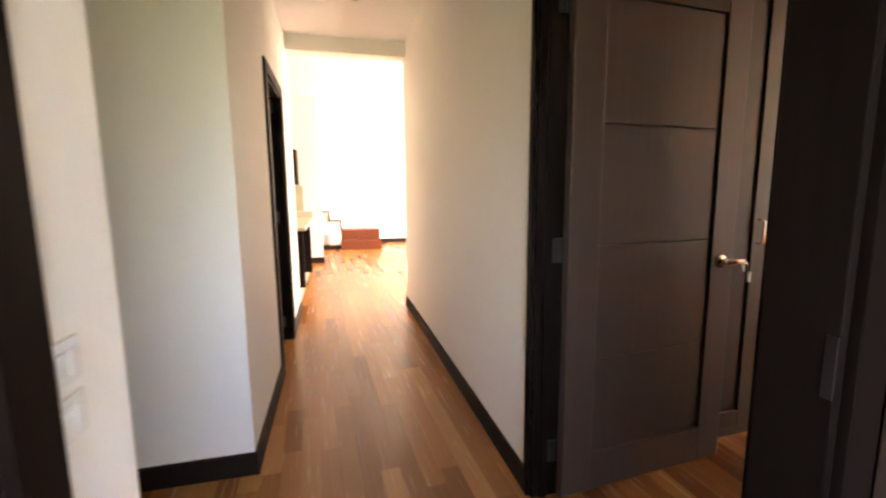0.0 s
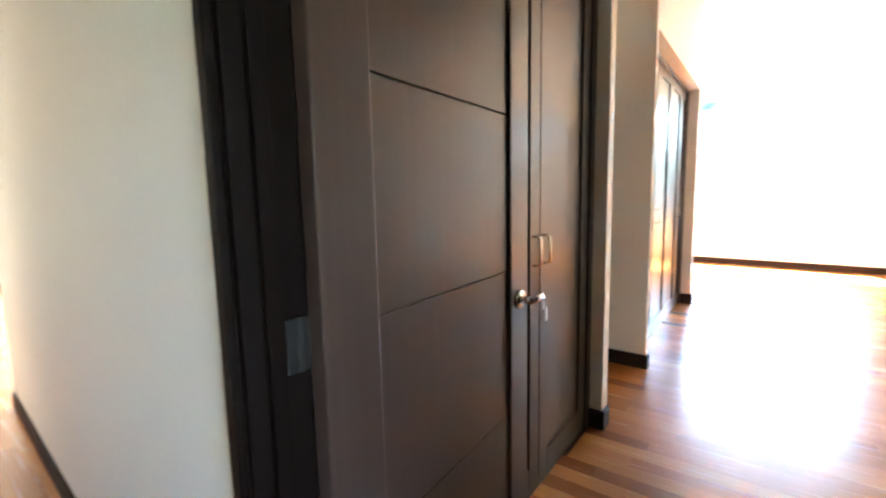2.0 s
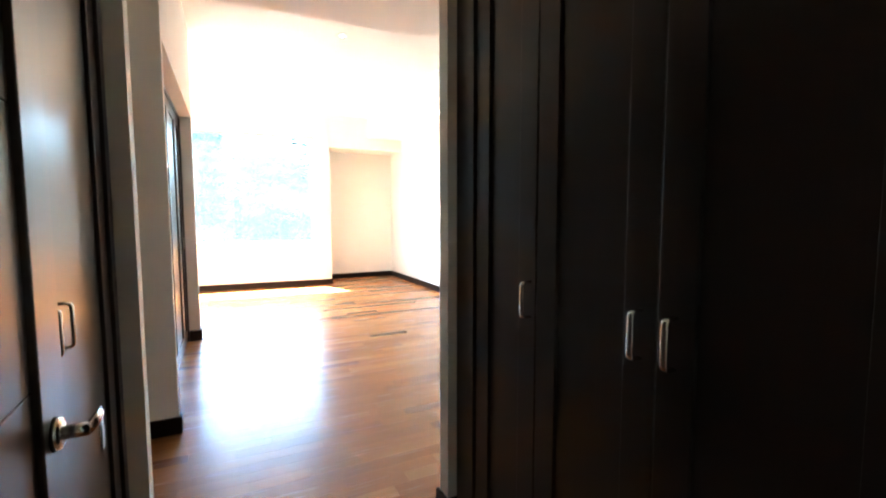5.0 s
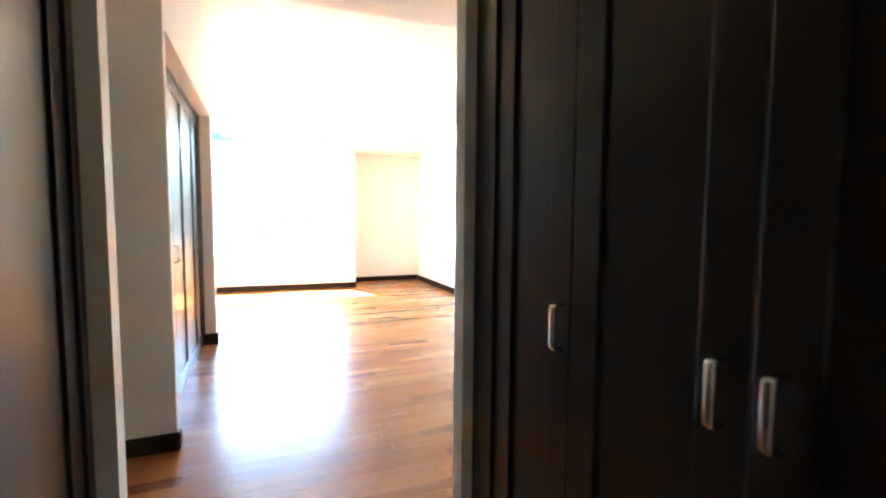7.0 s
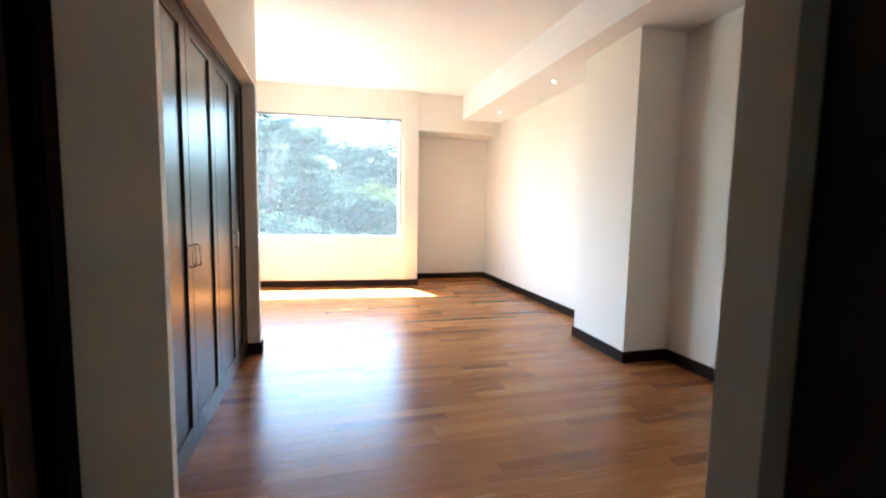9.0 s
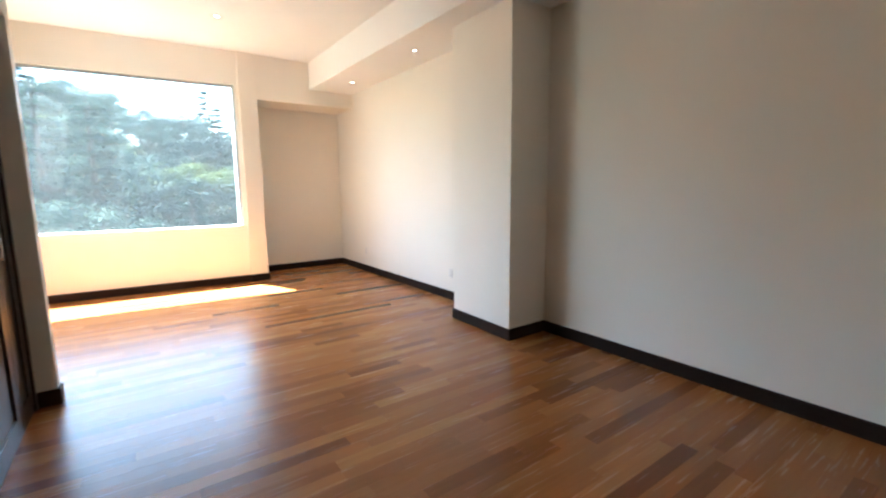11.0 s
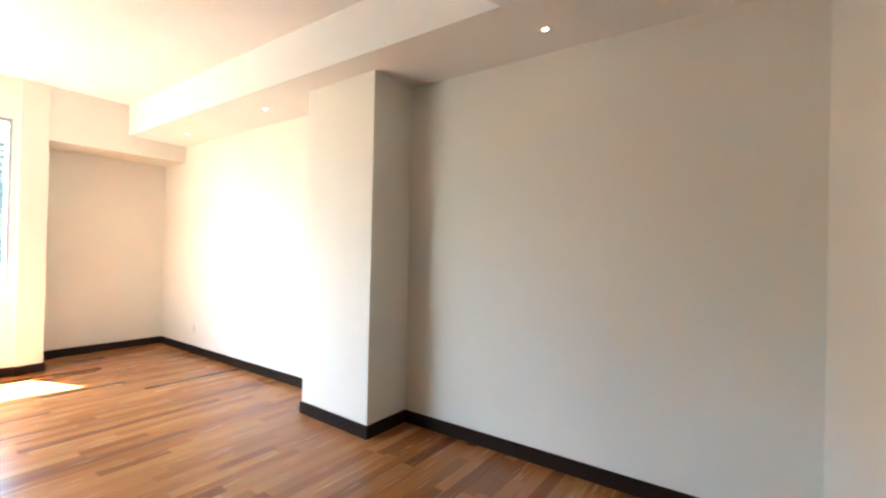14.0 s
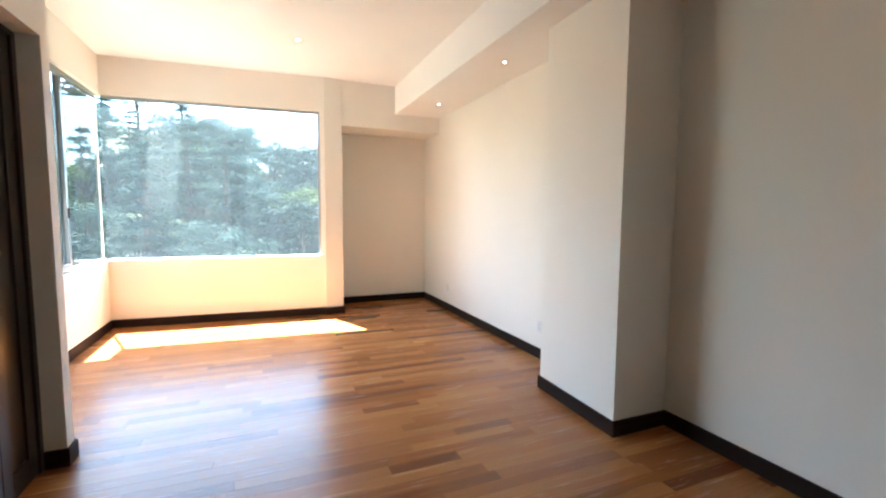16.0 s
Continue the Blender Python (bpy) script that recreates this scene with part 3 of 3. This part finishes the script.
def closed_door(name, label, x0, x1, y_face, out_y, sides, h=DOOR_H):
    d = hall(thing(name, label, "door", kind="structure"))
    casing("casing", x0, x1, h, y_face, out_y, 0.12, d, 0.08, sides)
    frame_bm, panels = panel_leaf(x1 - x0 - 0.05, h - 0.03)
    m = Matrix.Translation((x0 + 0.025, y_face - 0.06 * out_y if out_y < 0 else y_face - 0.10, 0.006))
    frame_bm.transform(m), panels.transform(m)
    leaf = part("door_leaf", frame_bm, M_DOOR, d)
    part("door_panel", panels, M_DOOR, leaf)
    lever_handle(leaf, m @ Matrix.Translation((x1 - x0 - 0.11, 0.0 if out_y < 0 else 0.04, 0.995)) @ Matrix.Rotation(math.pi, 4, "Y"), out_y)
    return d


d2 = closed_door("door_2", "closed dark wooden door beside the bedroom door", 1.11, 1.96, HALL_R, -1, ("r", "t"))
part("strike_plate", boxes(((1.095, HALL_R - 0.0205, 1.0), (1.113, HALL_R - 0.0178, 1.105)), bevel=0.0005), M_STEEL, d2, "brushed steel strike plate")
d3 = closed_door("door_3", "dark wooden door behind the hall corner", 1.085, 1.85, 0.37, 1, ("l", "r", "t"))


def hall_left_door():
    d = hall(thing("door_4", "dark wooden door frame with the door swung inside", "door", kind="structure"))
    casing("casing", -2.43, -1.62, 2.13, HALL_L, 1, 0.14, d, 0.075)
    frame_bm, panels = panel_leaf(0.66, 2.09)
    m = Matrix.Translation((-2.405, 0.15, 0.006)) @ Matrix.Rotation(radians(-92), 4, "Z")
    frame_bm.transform(m), panels.transform(m)
    leaf = part("door_leaf", frame_bm, M_DOOR, d)
    part("door_panel", panels, M_DOOR, leaf)
    for z in (0.12, 1.06, 1.99):
        hinge(d, (-2.410, 0.205, z), (-2.404, 0.252, z + 0.10))


hall_left_door()


def bath_door():
    """Closed bathroom door in the wall x = -0.34."""
    d = thing("door_5", "closed dark bathroom door with dark casing", "door", kind="structure")
    for y0, y1 in ((3.63, 3.71), (4.41, 4.498)):
        part("casing", boxes(((-0.34, y0, 0), (-0.322, y1, 2.24)), bevel=0.003), M_DARK, d)
    part("casing", boxes(((-0.34, 3.71, 2.155), (-0.322, 4.41, 2.24)), bevel=0.003), M_DARKH, d)
    for y0, y1 in ((3.702, 3.722), (4.398, 4.418)):
        part("jamb", boxes(((-0.46, y0, 0), (-0.341, y1, 2.158)), bevel=0.002), M_DARK, d)
    part("jamb", boxes(((-0.46, 3.722, 2.138), (-0.341, 4.398, 2.158)), bevel=0.002), M_DARKH, d)
    frame_bm, panels = panel_leaf(0.67, 2.125)
    m = Matrix.Translation((-0.41, 3.725, 0.006)) @ Matrix.Rotation(radians(90), 4, "Z")
    frame_bm.transform(m), panels.transform(m)
    leaf = part("door_leaf", frame_bm, M_DOOR, d)
    part("door_panel", panels, M_DOOR, leaf)
    lever_handle(leaf, m @ Matrix.Translation((0.06, 0.0, 0.995)), -1)


bath_door()


# ---- closets ----
def pull_bm(x, y, z, nx, h=0.122):
    """A rounded rectangular pull, upright, standing out towards nx."""
    o, r = 0.036 * nx, 0.012
    pts = [(x, y, z + h / 2)]
    for a in (90, 60, 30, 0):
        c, s = math.cos(radians(a)), math.sin(radians(a))
        pts.append((x + o - r * nx + r * nx * c, y, z + h / 2 - r + r * s))
    for a in (0, -30, -60, -90):
        c, s = math.cos(radians(a)), math.sin(radians(a))
        pts.append((x + o - r * nx + r * nx * c, y, z - h / 2 + r + r * s))
    pts.append((x, y, z - h / 2))
    bm = bmesh.new()
    add_tube(bm, pts, 0.0046, 10, 2.3)
    return bm


def closet(name, label, x_face, nx, edges, top, handles, kick=0.07, depth=0.55, wide_frame=0.035, y_out=None):
    """A built-in closet whose doors lie in the plane x = x_face and look towards nx. edges: door edges along y."""
    c = thing(name, label, "closet")
    y0, y1 = edges[0], edges[-1]
    back = x_face - nx * depth
    th = 0.022 * nx
    xa, xb = sorted((x_face - th - 0.003 * nx, back))
    body = boxes(((xa, y0, 0.0), (xb, y0 + 0.018, top)), ((xa, y1 - 0.018, 0.0), (xb, y1, top)), ((xa, y0 + 0.018, top - 0.018), (xb, y1 - 0.018, top)),
                 ((xa, y0 + 0.018, kick), (xb, y1 - 0.018, kick + 0.018)))
    part("body", body, M_SHADOWGAP, c)
    xk = sorted((x_face - 0.006 * nx, x_face - 0.026 * nx))
    part("plinth", boxes(((xk[0], y0 - 0.02, 0.0), (xk[1], y1 + 0.02, kick - 0.004)), bevel=0.002), M_CLOSET, c)
    fa, fb = sorted((x_face - 0.03 * nx, x_face + 0.012 * nx))
    f0, f1 = y_out if y_out else (y0 - wide_frame, y1 + wide_frame)
    part("frame", boxes(((fa, f0, 0), (fb, y0 - 0.003, top + 0.03)), bevel=0.003), M_CLOSET, c)
    part("frame", boxes(((fa, y1 + 0.003, 0), (fb, f1, top + 0.03)), bevel=0.003), M_CLOSET, c)
    part("frame", boxes(((fa, y0 - 0.003, top - 0.002), (fb, y1 + 0.003, top + 0.03)), bevel=0.003), M_CLOSET, c)
    st = 0.095
    for k, (a, b) in enumerate(zip(edges, edges[1:])):
        a, b = a + 0.0025, b - 0.0025
        z0, z1 = kick, top - 0.006
        x0, x1 = sorted((x_face, x_face - th))
        bm = boxes(((x0, a, z0), (x1, a + st, z1)), ((x0, b - st, z0), (x1, b, z1)), ((x0, a + st, z0), (x1, b - st, z0 + st)), ((x0, a + st, z1 - st), (x1, b - st, z1)), bevel=0.0025)
        door = part("closet_door", bm, M_CLOSET, c)
        p0, p1 = sorted((x_face - 0.013 * nx, x_face - 0.02 * nx))
        part("door_panel", boxes(((p0, a + st - 0.002, z0 + st - 0.002), (p1, b - st + 0.002, z1 - st + 0.002))), M_CLOSET, door)
        for side, z in handles[k]:
            y = a + 0.034 if side == -1 else b - 0.034 if side == 1 else side
            part("handle", pull_bm(x_face - 0.001 * nx, y, z, nx), M_NICKEL, door, "satin nickel bow handle", True)
    return c


closet("built_in_closet", "dark wenge closet behind the open bedroom door", -0.095, 1, [1.56, 2.16, 2.758, 3.375], 2.43, [[], [(2.69, 1.112)], [(2.785, 1.112)]], kick=0.05, y_out=(1.50, 3.438))
closet("built_in_closet", "dark wenge entry closet with nickel bow handles", 1.25, -1, [1.50, 1.985, 2.445, 2.84], 2.43, [[(1.938, 1.11)], [(2.032, 1.11)], [(2.477, 1.122)]], kick=0.05, y_out=(1.428, 2.988))
closet("built_in_closet", "four door dark wenge closet in the bedroom wall", -0.12, 1, [4.70, 5.32, 5.92, 6.52, 6.88], 2.468, [[(5.262, 1.13)], [(5.352, 1.13)], [(6.465, 1.13)], []], kick=0.05, y_out=(4.556, 6.929))


# ---- lamps and outlets ----
def downlight(x, y, z, on=True, size=1.0):
    d = thing("downlight", "small round recessed ceiling downlight" + (", lit" if on else ""), "ceiling lamp", "ceiling downlights", at=(x, y, z))
    ring = bmesh.new()
    bmesh.ops.create_circle(ring, segments=32, radius=0.058 * size)
    outer = list(ring.verts)
    inner = bmesh.ops.create_circle(ring, segments=32, radius=0.030 * size)["verts"]
    deep = bmesh.ops.create_circle(ring, segments=32, radius=0.017 * size)["verts"]
    for v in outer:
        v.co.z = -0.001
    for v in inner:
        v.co.z = -0.005
    for v in deep:
        v.co.z = -0.0015
    for r0, r1 in ((outer, inner), (inner, deep)):
        for k in range(32):
            ring.faces.new((r0[k], r0[(k + 1) % 32], r1[(k + 1) % 32], r1[k]))
    part("ring", ring, M_TRIM, d, smooth=True)
    lens = bmesh.new()
    add_disc(lens, (0, 0, -0.001), (0, 0, -1), 0.017 * size, 0.001, 24)
    part("lens", lens, M_LAMP if on else M_FROST, d)
    return d


for x, y in ((3.46, 4.54), (3.415, 7.695), (3.453, 9.565)):
    downlight(x, y, Z_LOW)
for x, y in ((1.58, 6.42), (1.54, 9.08)):
    downlight(x, y, Z_UP, True, 1.4)
hall(downlight(-2.2, 0.95, Z_HALL, False))


def outlet(x, y, z):
    o = thing("wall_outlet", "white wall socket low on the cream wall", "socket", "wall sockets")
    part("plate", boxes(((x - 0.008, y - 0.036, z - 0.058), (x, y + 0.036, z + 0.058)), bevel=0.003), M_PLATE, o)
    for dz in (-0.026, 0.02):
        part("socket_face", boxes(((x - 0.0105, y - 0.017, z + dz - 0.014), (x - 0.008, y + 0.017, z + dz + 0.014)), bevel=0.001), M_PLATE, o)
        for dy in (-0.007, 0.007):
            part("slot", boxes(((x - 0.0112, y + dy - 0.0012, z + dz - 0.006), (x - 0.0105, y + dy + 0.0012, z + dz + 0.006))), M_SLOT, o)


outlet(RIGHT_FAR, 10.01, 0.36)
outlet(RIGHT_FAR, 7.53, 0.345)


def switch(x, z):
    s = hall(thing("light_switch", "white two button light switch on the wall", "switch", "light switches"))
    part("plate", boxes(((x - 0.036, 0.37, z - 0.03), (x + 0.036, 0.378, z + 0.03)), bevel=0.003), M_PLATE, s)
    for dx in (-0.015, 0.015):
        part("button", boxes(((x + dx - 0.012, 0.378, z - 0.018), (x + dx + 0.012, 0.382, z + 0.018)), bevel=0.002), M_PLATE, s)


switch(0.968, 1.125)
switch(0.968, 1.05)


# ---- kitchen corner and stairs ----
def counter():
    c = hall(thing("kitchen_counter", "pale stone breakfast counter on dark end panels", "counter"))
    part("worktop", boxes(((-6.62, -0.60, 0.80), (-4.48, 0.33, 0.845)), bevel=0.006), M_STONE, c)
    part("end_panel", boxes(((-4.62, -0.55, 0.0), (-4.57, 0.285, 0.80)), bevel=0.003), M_DARK, c)
    part("end_panel", boxes(((-5.78, -0.55, 0.0), (-5.73, 0.32, 0.80)), bevel=0.003), M_DARK, c)
    part("back_panel", boxes(((-5.73, -0.55, 0.0), (-4.62, -0.50, 0.80)), bevel=0.003), M_DARK, c)
    part("upstand", boxes(((-6.648, -0.60, 0.845), (-6.62, 0.33, 0.96)), bevel=0.003), M_STONE, c)


counter()


def wall_cabinet():
    c = hall(thing("wall_cabinet", "dark kitchen wall cabinet with frosted glass door", "cabinet"))
    part("body", boxes(((-6.648, -0.75, 1.43), (-6.32, 0.115, 2.03)), bevel=0.003), M_DARK, c)
    door = part("cabinet_door", boxes(((-6.318, -0.375, 1.43), (-6.298, -0.315, 2.03)), ((-6.318, 0.055, 1.43), (-6.298, 0.115, 2.03)), ((-6.318, -0.315, 1.43), (-6.298, 0.055, 1.50)), ((-6.318, -0.315, 1.97), (-6.298, 0.055, 2.03)), bevel=0.002), M_DARK, c)
    part("pane", boxes(((-6.314, -0.315, 1.50), (-6.306, 0.055, 1.97))), M_FROST, door)
    part("handle", boxes(((-6.298, -0.235, 1.46), (-6.28, -0.055, 1.475)), bevel=0.003), M_STEEL, door)


wall_cabinet()
hall(structure("backsplash", boxes(((-6.649, -2.9, 0.965), (-6.64, 0.18, 1.42))), M_SPLASH, "pale green glossy kitchen backsplash", "backsplash"))


def stairs():
    s = hall(thing("staircase", "white stairs rising from two orange wooden steps", "stairs"))
    part("first_step", boxes(((-9.1, 0.84, 0.0), (-8.32, 1.73, 0.205)), bevel=0.008), M_ORANGE, s, "orange stained wooden step")
    part("second_step", boxes(((-9.1, 0.85, 0.205), (-8.58, 1.72, 0.425)), bevel=0.008), M_ORANGE, s, "orange stained wooden step")
    for k in range(9):
        y1 = 0.835 - 0.25 * k
        z = 0.635 + 0.205 * k
        part("step", boxes(((-9.1, y1 - 0.25, z - 0.46 if k else 0.0), (-8.45, y1, z - 0.03)), bevel=0.003), M_WALL, s)
        part("tread", boxes(((-9.1, y1 - 0.265, z - 0.03), (-8.43, y1 + 0.02, z)), bevel=0.006), M_WALL, s)
    for k in range(9):
        y1, z = 0.835 - 0.25 * k, 0.635 + 0.205 * k
        part("step_trim", boxes(((-8.452, y1 - 0.25, z), (-8.425, y1 + 0.02, z + 0.035)), ((-8.452, y1 - 0.012, z - 0.205), (-8.425, y1 + 0.022, z)), bevel=0.002), M_DARKH, s, "thin dark trim along the step")
    part("skirting", boxes(((-8.45, -0.4, 0.0), (-8.435, 0.83, 0.10)), bevel=0.003), M_DARKH, s)


stairs()


# ---- outside: wooded hillside ----
def hill_height(x, y):
    d = max(0.0, y - 26.0)
    rise = -12.0 + 0.275 * d * (1.0 - 0.6 * min(1.0, max(-0.35, (x + 6.0) / 45.0)))
    return rise + 1.2 * noise.noise((x * 0.05, y * 0.05, 3.0))


def ground():
    bm = bmesh.new()
    xs = [-3000, -800, -300] + list(range(-150, 151, 10)) + [300, 800, 3000]
    ys = [-3000, -800, -200, -60, -20, 0, 12] + list(range(20, 171, 10)) + [260, 500, 1200, 3000]
    rows = []
    for y in ys:
        rows.append([bm.verts.new((x, y, hill_height(min(max(x, -150), 150), min(y, 125)) if y > 18 else -12.0)) for x in xs])
    for r0, r1 in zip(rows, rows[1:]):
        for k in range(len(xs) - 1):
            bm.faces.new((r0[k], r0[k + 1], r1[k + 1], r1[k]))
    structure("ground", bm, M_GROUND, "wooded hillside ground with undergrowth", "ground")


ground()


def leaf_mesh(name, mat, rng, clumps, leaf, count, spread):
    """Many small bent leaf cards gathered in clumps, with gaps between them."""
    verts, faces = [], []
    for centre, radius in clumps:
        n = max(20, int(count * radius * radius))
        for _ in range(n):
            d = rng.normal(size=3)
            d /= np.linalg.norm(d)
            d[2] = abs(d[2]) * 0.9 - 0.25 if rng.random() < 0.75 else d[2]
            p = np.array(centre) + d * radius * (0.62 + 0.5 * rng.random()) * np.array(spread)
            nrm = 1.5 * d + 0.28 * rng.normal(size=3) + np.array((0, 0, 0.2))
            nrm /= np.linalg.norm(nrm)
            u = np.cross(nrm, (0.3, 0.2, 1.0))
            u /= np.linalg.norm(u)
            w = np.cross(nrm, u)
            s = leaf * (0.6 + 0.9 * rng.random())
            k = len(verts)
            verts += [tuple(p - u * s), tuple(p - w * 0.55 * s + nrm * 0.12 * s), tuple(p + u * s), tuple(p + w * 0.55 * s + nrm * 0.12 * s)]
            faces.append((k, k + 1, k + 2, k + 3))
    me = bpy.data.meshes.new(name)
    me.from_pydata(verts, [], faces)
    me.materials.append(mat)
    return me


def make_tree(seed, kind):
    rng = np.random.default_rng(seed)
    label = {"broad": "leafy green broadleaf tree on the hillside", "pine": "tall dark green pine on the hillside", "yellow": "broadleaf tree with yellowish crown"}[kind]
    t = thing("tree", label, "tree", "trees on the hillside")
    trunk = bmesh.new()
    clumps = []
    if kind == "pine":
        h = 13.0
        add_tube(trunk, [(0, 0, 0), (0.1, 0.05, h * 0.4), (0.0, 0.1, h * 0.75), (0.05, 0.1, h)], [0.28, 0.2, 0.12, 0.03], 8)
        z = 2.6
        while z < h:
            f = 1.0 - (z - 2.6) / (h - 2.6)
            for k in range(int(4 + 3 * f)):
                a = rng.random() * math.tau
                r = (0.4 + 2.3 * f) * (0.55 + 0.5 * rng.random())
                tip = (math.cos(a) * r, math.sin(a) * r, z - 0.25 * r + 0.3 * rng.random())
                add_tube(trunk, [(0, 0.05, z), tip], [0.05, 0.015], 4)
                clumps.append((tip, 0.45 + 0.35 * f))
                clumps.append(((tip[0] * 0.55, tip[1] * 0.55, tip[2] * 0.5 + z * 0.5), 0.4 + 0.3 * f))
            z += 0.75
        me = leaf_mesh("crown", M_PINE, rng, clumps, 0.12, 120, (1.2, 1.2, 0.6))
    else:
        h = 5.5
        add_tube(trunk, [(0, 0, 0), (0.15, 0.1, 2.5), (0.05, 0.3, h), (0.2, 0.3, h + 2.5)], [0.34, 0.25, 0.16, 0.05], 8)
        for k in range(26):
            a = k * 2.4 + 0.5 * rng.random()
            up = -0.45 + 1.4 * (k + 0.5) / 26
            out = math.sqrt(max(0.05, 1.0 - min(0.97, abs(up)) ** 2)) * (0.72 + 0.4 * rng.random())
            tip = (math.cos(a) * out * 2.9, math.sin(a) * out * 2.9, 5.6 + up * 2.9)
            add_tube(trunk, [(0.08, 0.2, min(5.0, max(2.0, tip[2] - 2.0))), (tip[0] * 0.5, tip[1] * 0.5, tip[2] - 0.7), tip], [0.1, 0.06, 0.02], 5)
            clumps.append((tip, 0.7 + 0.6 * rng.random()))
        me = leaf_mesh("crown", M_LEAF2 if kind == "yellow" else M_LEAF, rng, clumps, 0.086, 270, (1.15, 1.15, 0.8))
    part("trunk", trunk, M_BARK, t)
    crown = new("crown", me)
    crown.parent = t
    return t


def forest():
    rng = np.random.default_rng(11)
    kinds = [make_tree(1, "broad"), make_tree(2, "pine"), make_tree(3, "broad"), make_tree(4, "pine"), make_tree(5, "broad"), make_tree(6, "yellow")]
    spots = []
    for row, y in enumerate((33, 38, 44, 51, 58, 66, 75, 85, 97, 112)):
        step = 4.4 + 0.3 * row
        x = -y * 0.9 - 4
        while x < y * 0.42 + 5:
            spots.append((x + rng.uniform(-1.3, 1.3), y + rng.uniform(-2.5, 2.5)))
            x += step * rng.uniform(0.75, 1.25)
    used = set()
    for x, y in spots:
        k = int(rng.choice(6, p=[0.26, 0.13, 0.27, 0.12, 0.19, 0.03]))
        s = rng.uniform(0.9, 1.4)
        m = pose(x, y, hill_height(x, y) - 0.3, 0, 0, rng.uniform(0, 360))
        if k not in used:
            ob = kinds[k]
            ob.matrix_basis = m
            used.add(k)
        else:
            ob = copy_thing(kinds[k], m)
        ob.scale = (s, s, s * rng.uniform(0.9, 1.15))
    for x, y, size in ((-6.0, 70.0, 1.2), (5.2, 44.0, 1.3)):
        ob = copy_thing(kinds[5], pose(x, y, hill_height(x, y) - 0.3, 0, 0, 40))
        ob.scale = (size, size, size)
    for k in set(range(6)) - used:
        kinds[k].matrix_basis = pose(-20 + 6 * k, 50, hill_height(-20 + 6 * k, 50))


forest()


# ---- floor boards, each a piece of the floor ----
def spans(y):
    """Stretches of x that are boarded at this y."""
    out_spans = []
    if y < 0.05:
        out_spans += [(-9.4, -6.6), (-0.65, 0.98)]
    elif y < 1.66:
        out_spans.append((-9.4, 2.6))
    if 1.66 <= y < 5.3:
        out_spans.append((-9.4, -3.1))
    if 1.66 <= y < 3.06:
        out_spans.append((-0.12, 1.27))
    if 3.06 <= y < 3.5:
        out_spans.append((-0.08, 3.8))
    if 3.5 <= y < 4.5:
        out_spans.append((-0.46, 3.82))
    if 4.5 <= y < 6.98:
        out_spans.append((-0.16, 3.82))
    if 6.98 <= y < 11.1:
        out_spans.append((-0.74, 3.82))
    return out_spans


def boards():
    rng = np.random.default_rng(5)
    W, GAP, C = 0.092, 0.0003, 0.00015
    pieces, cache = [], {}
    verts, faces = [], []

    def corners(x0, x1, y0, y1):
        return [(x0, y0, -0.012), (x1, y0, -0.012), (x1, y1, -0.012), (x0, y1, -0.012), (x0, y0, -C), (x1, y0, -C), (x1, y1, -C), (x0, y1, -C),
                (x0 + C, y0 + C, 0), (x1 - C, y0 + C, 0), (x1 - C, y1 - C, 0), (x0 + C, y1 - C, 0)]

    quads = [(8, 9, 10, 11)] + [(a, b, b + 4, a + 4) for a, b in ((0, 1), (1, 2), (2, 3), (4, 5), (5, 6), (6, 7))] + [(3, 0, 4, 7), (7, 4, 8, 11)]
    y = -3.0
    while y < 11.2:
        for a, b in spans(y + W / 2):
            x = a - rng.uniform(0.0, 0.6)
            while x < b:
                n = round(float(rng.choice((0.45, 0.6, 0.75, 0.9, 1.05, 1.2, 1.5))), 2)
                x0, x1 = max(x, a), min(x + n, b)
                if x1 - x0 > 0.03:
                    whole = x0 == x and x1 == x + n
                    if whole and 3.1 < y < 8.6 and 0.2 < x0 and x1 < 3.75 and len(pieces) < 300:
                        if n not in cache:
                            me = bpy.data.meshes.new("plank")
                            me.from_pydata(corners(GAP, n - GAP, GAP, W - GAP), [], quads)
                            me.materials.append(M_PLANK)
                            cache[n] = me
                        ob = new("plank", cache[n])
                        ob.location = (x0, y, 0)
                        ob.parent = floor
                        pieces.append(ob)
                    else:
                        k = len(verts)
                        verts.extend(corners(x0 + GAP, x1 - GAP, y + GAP, y + W - GAP))
                        faces.extend([tuple(k + i for i in q) for q in quads])
                x += n
        y += W
    me = bpy.data.meshes.new("plank_rest")
    me.from_pydata(verts, [], faces)
    me.materials.append(M_PLANK)
    rest = new("planks", me)
    rest.parent = floor
    tagged(rest, "reddish brown hardwood floor boards", kind="stuff")


boards()
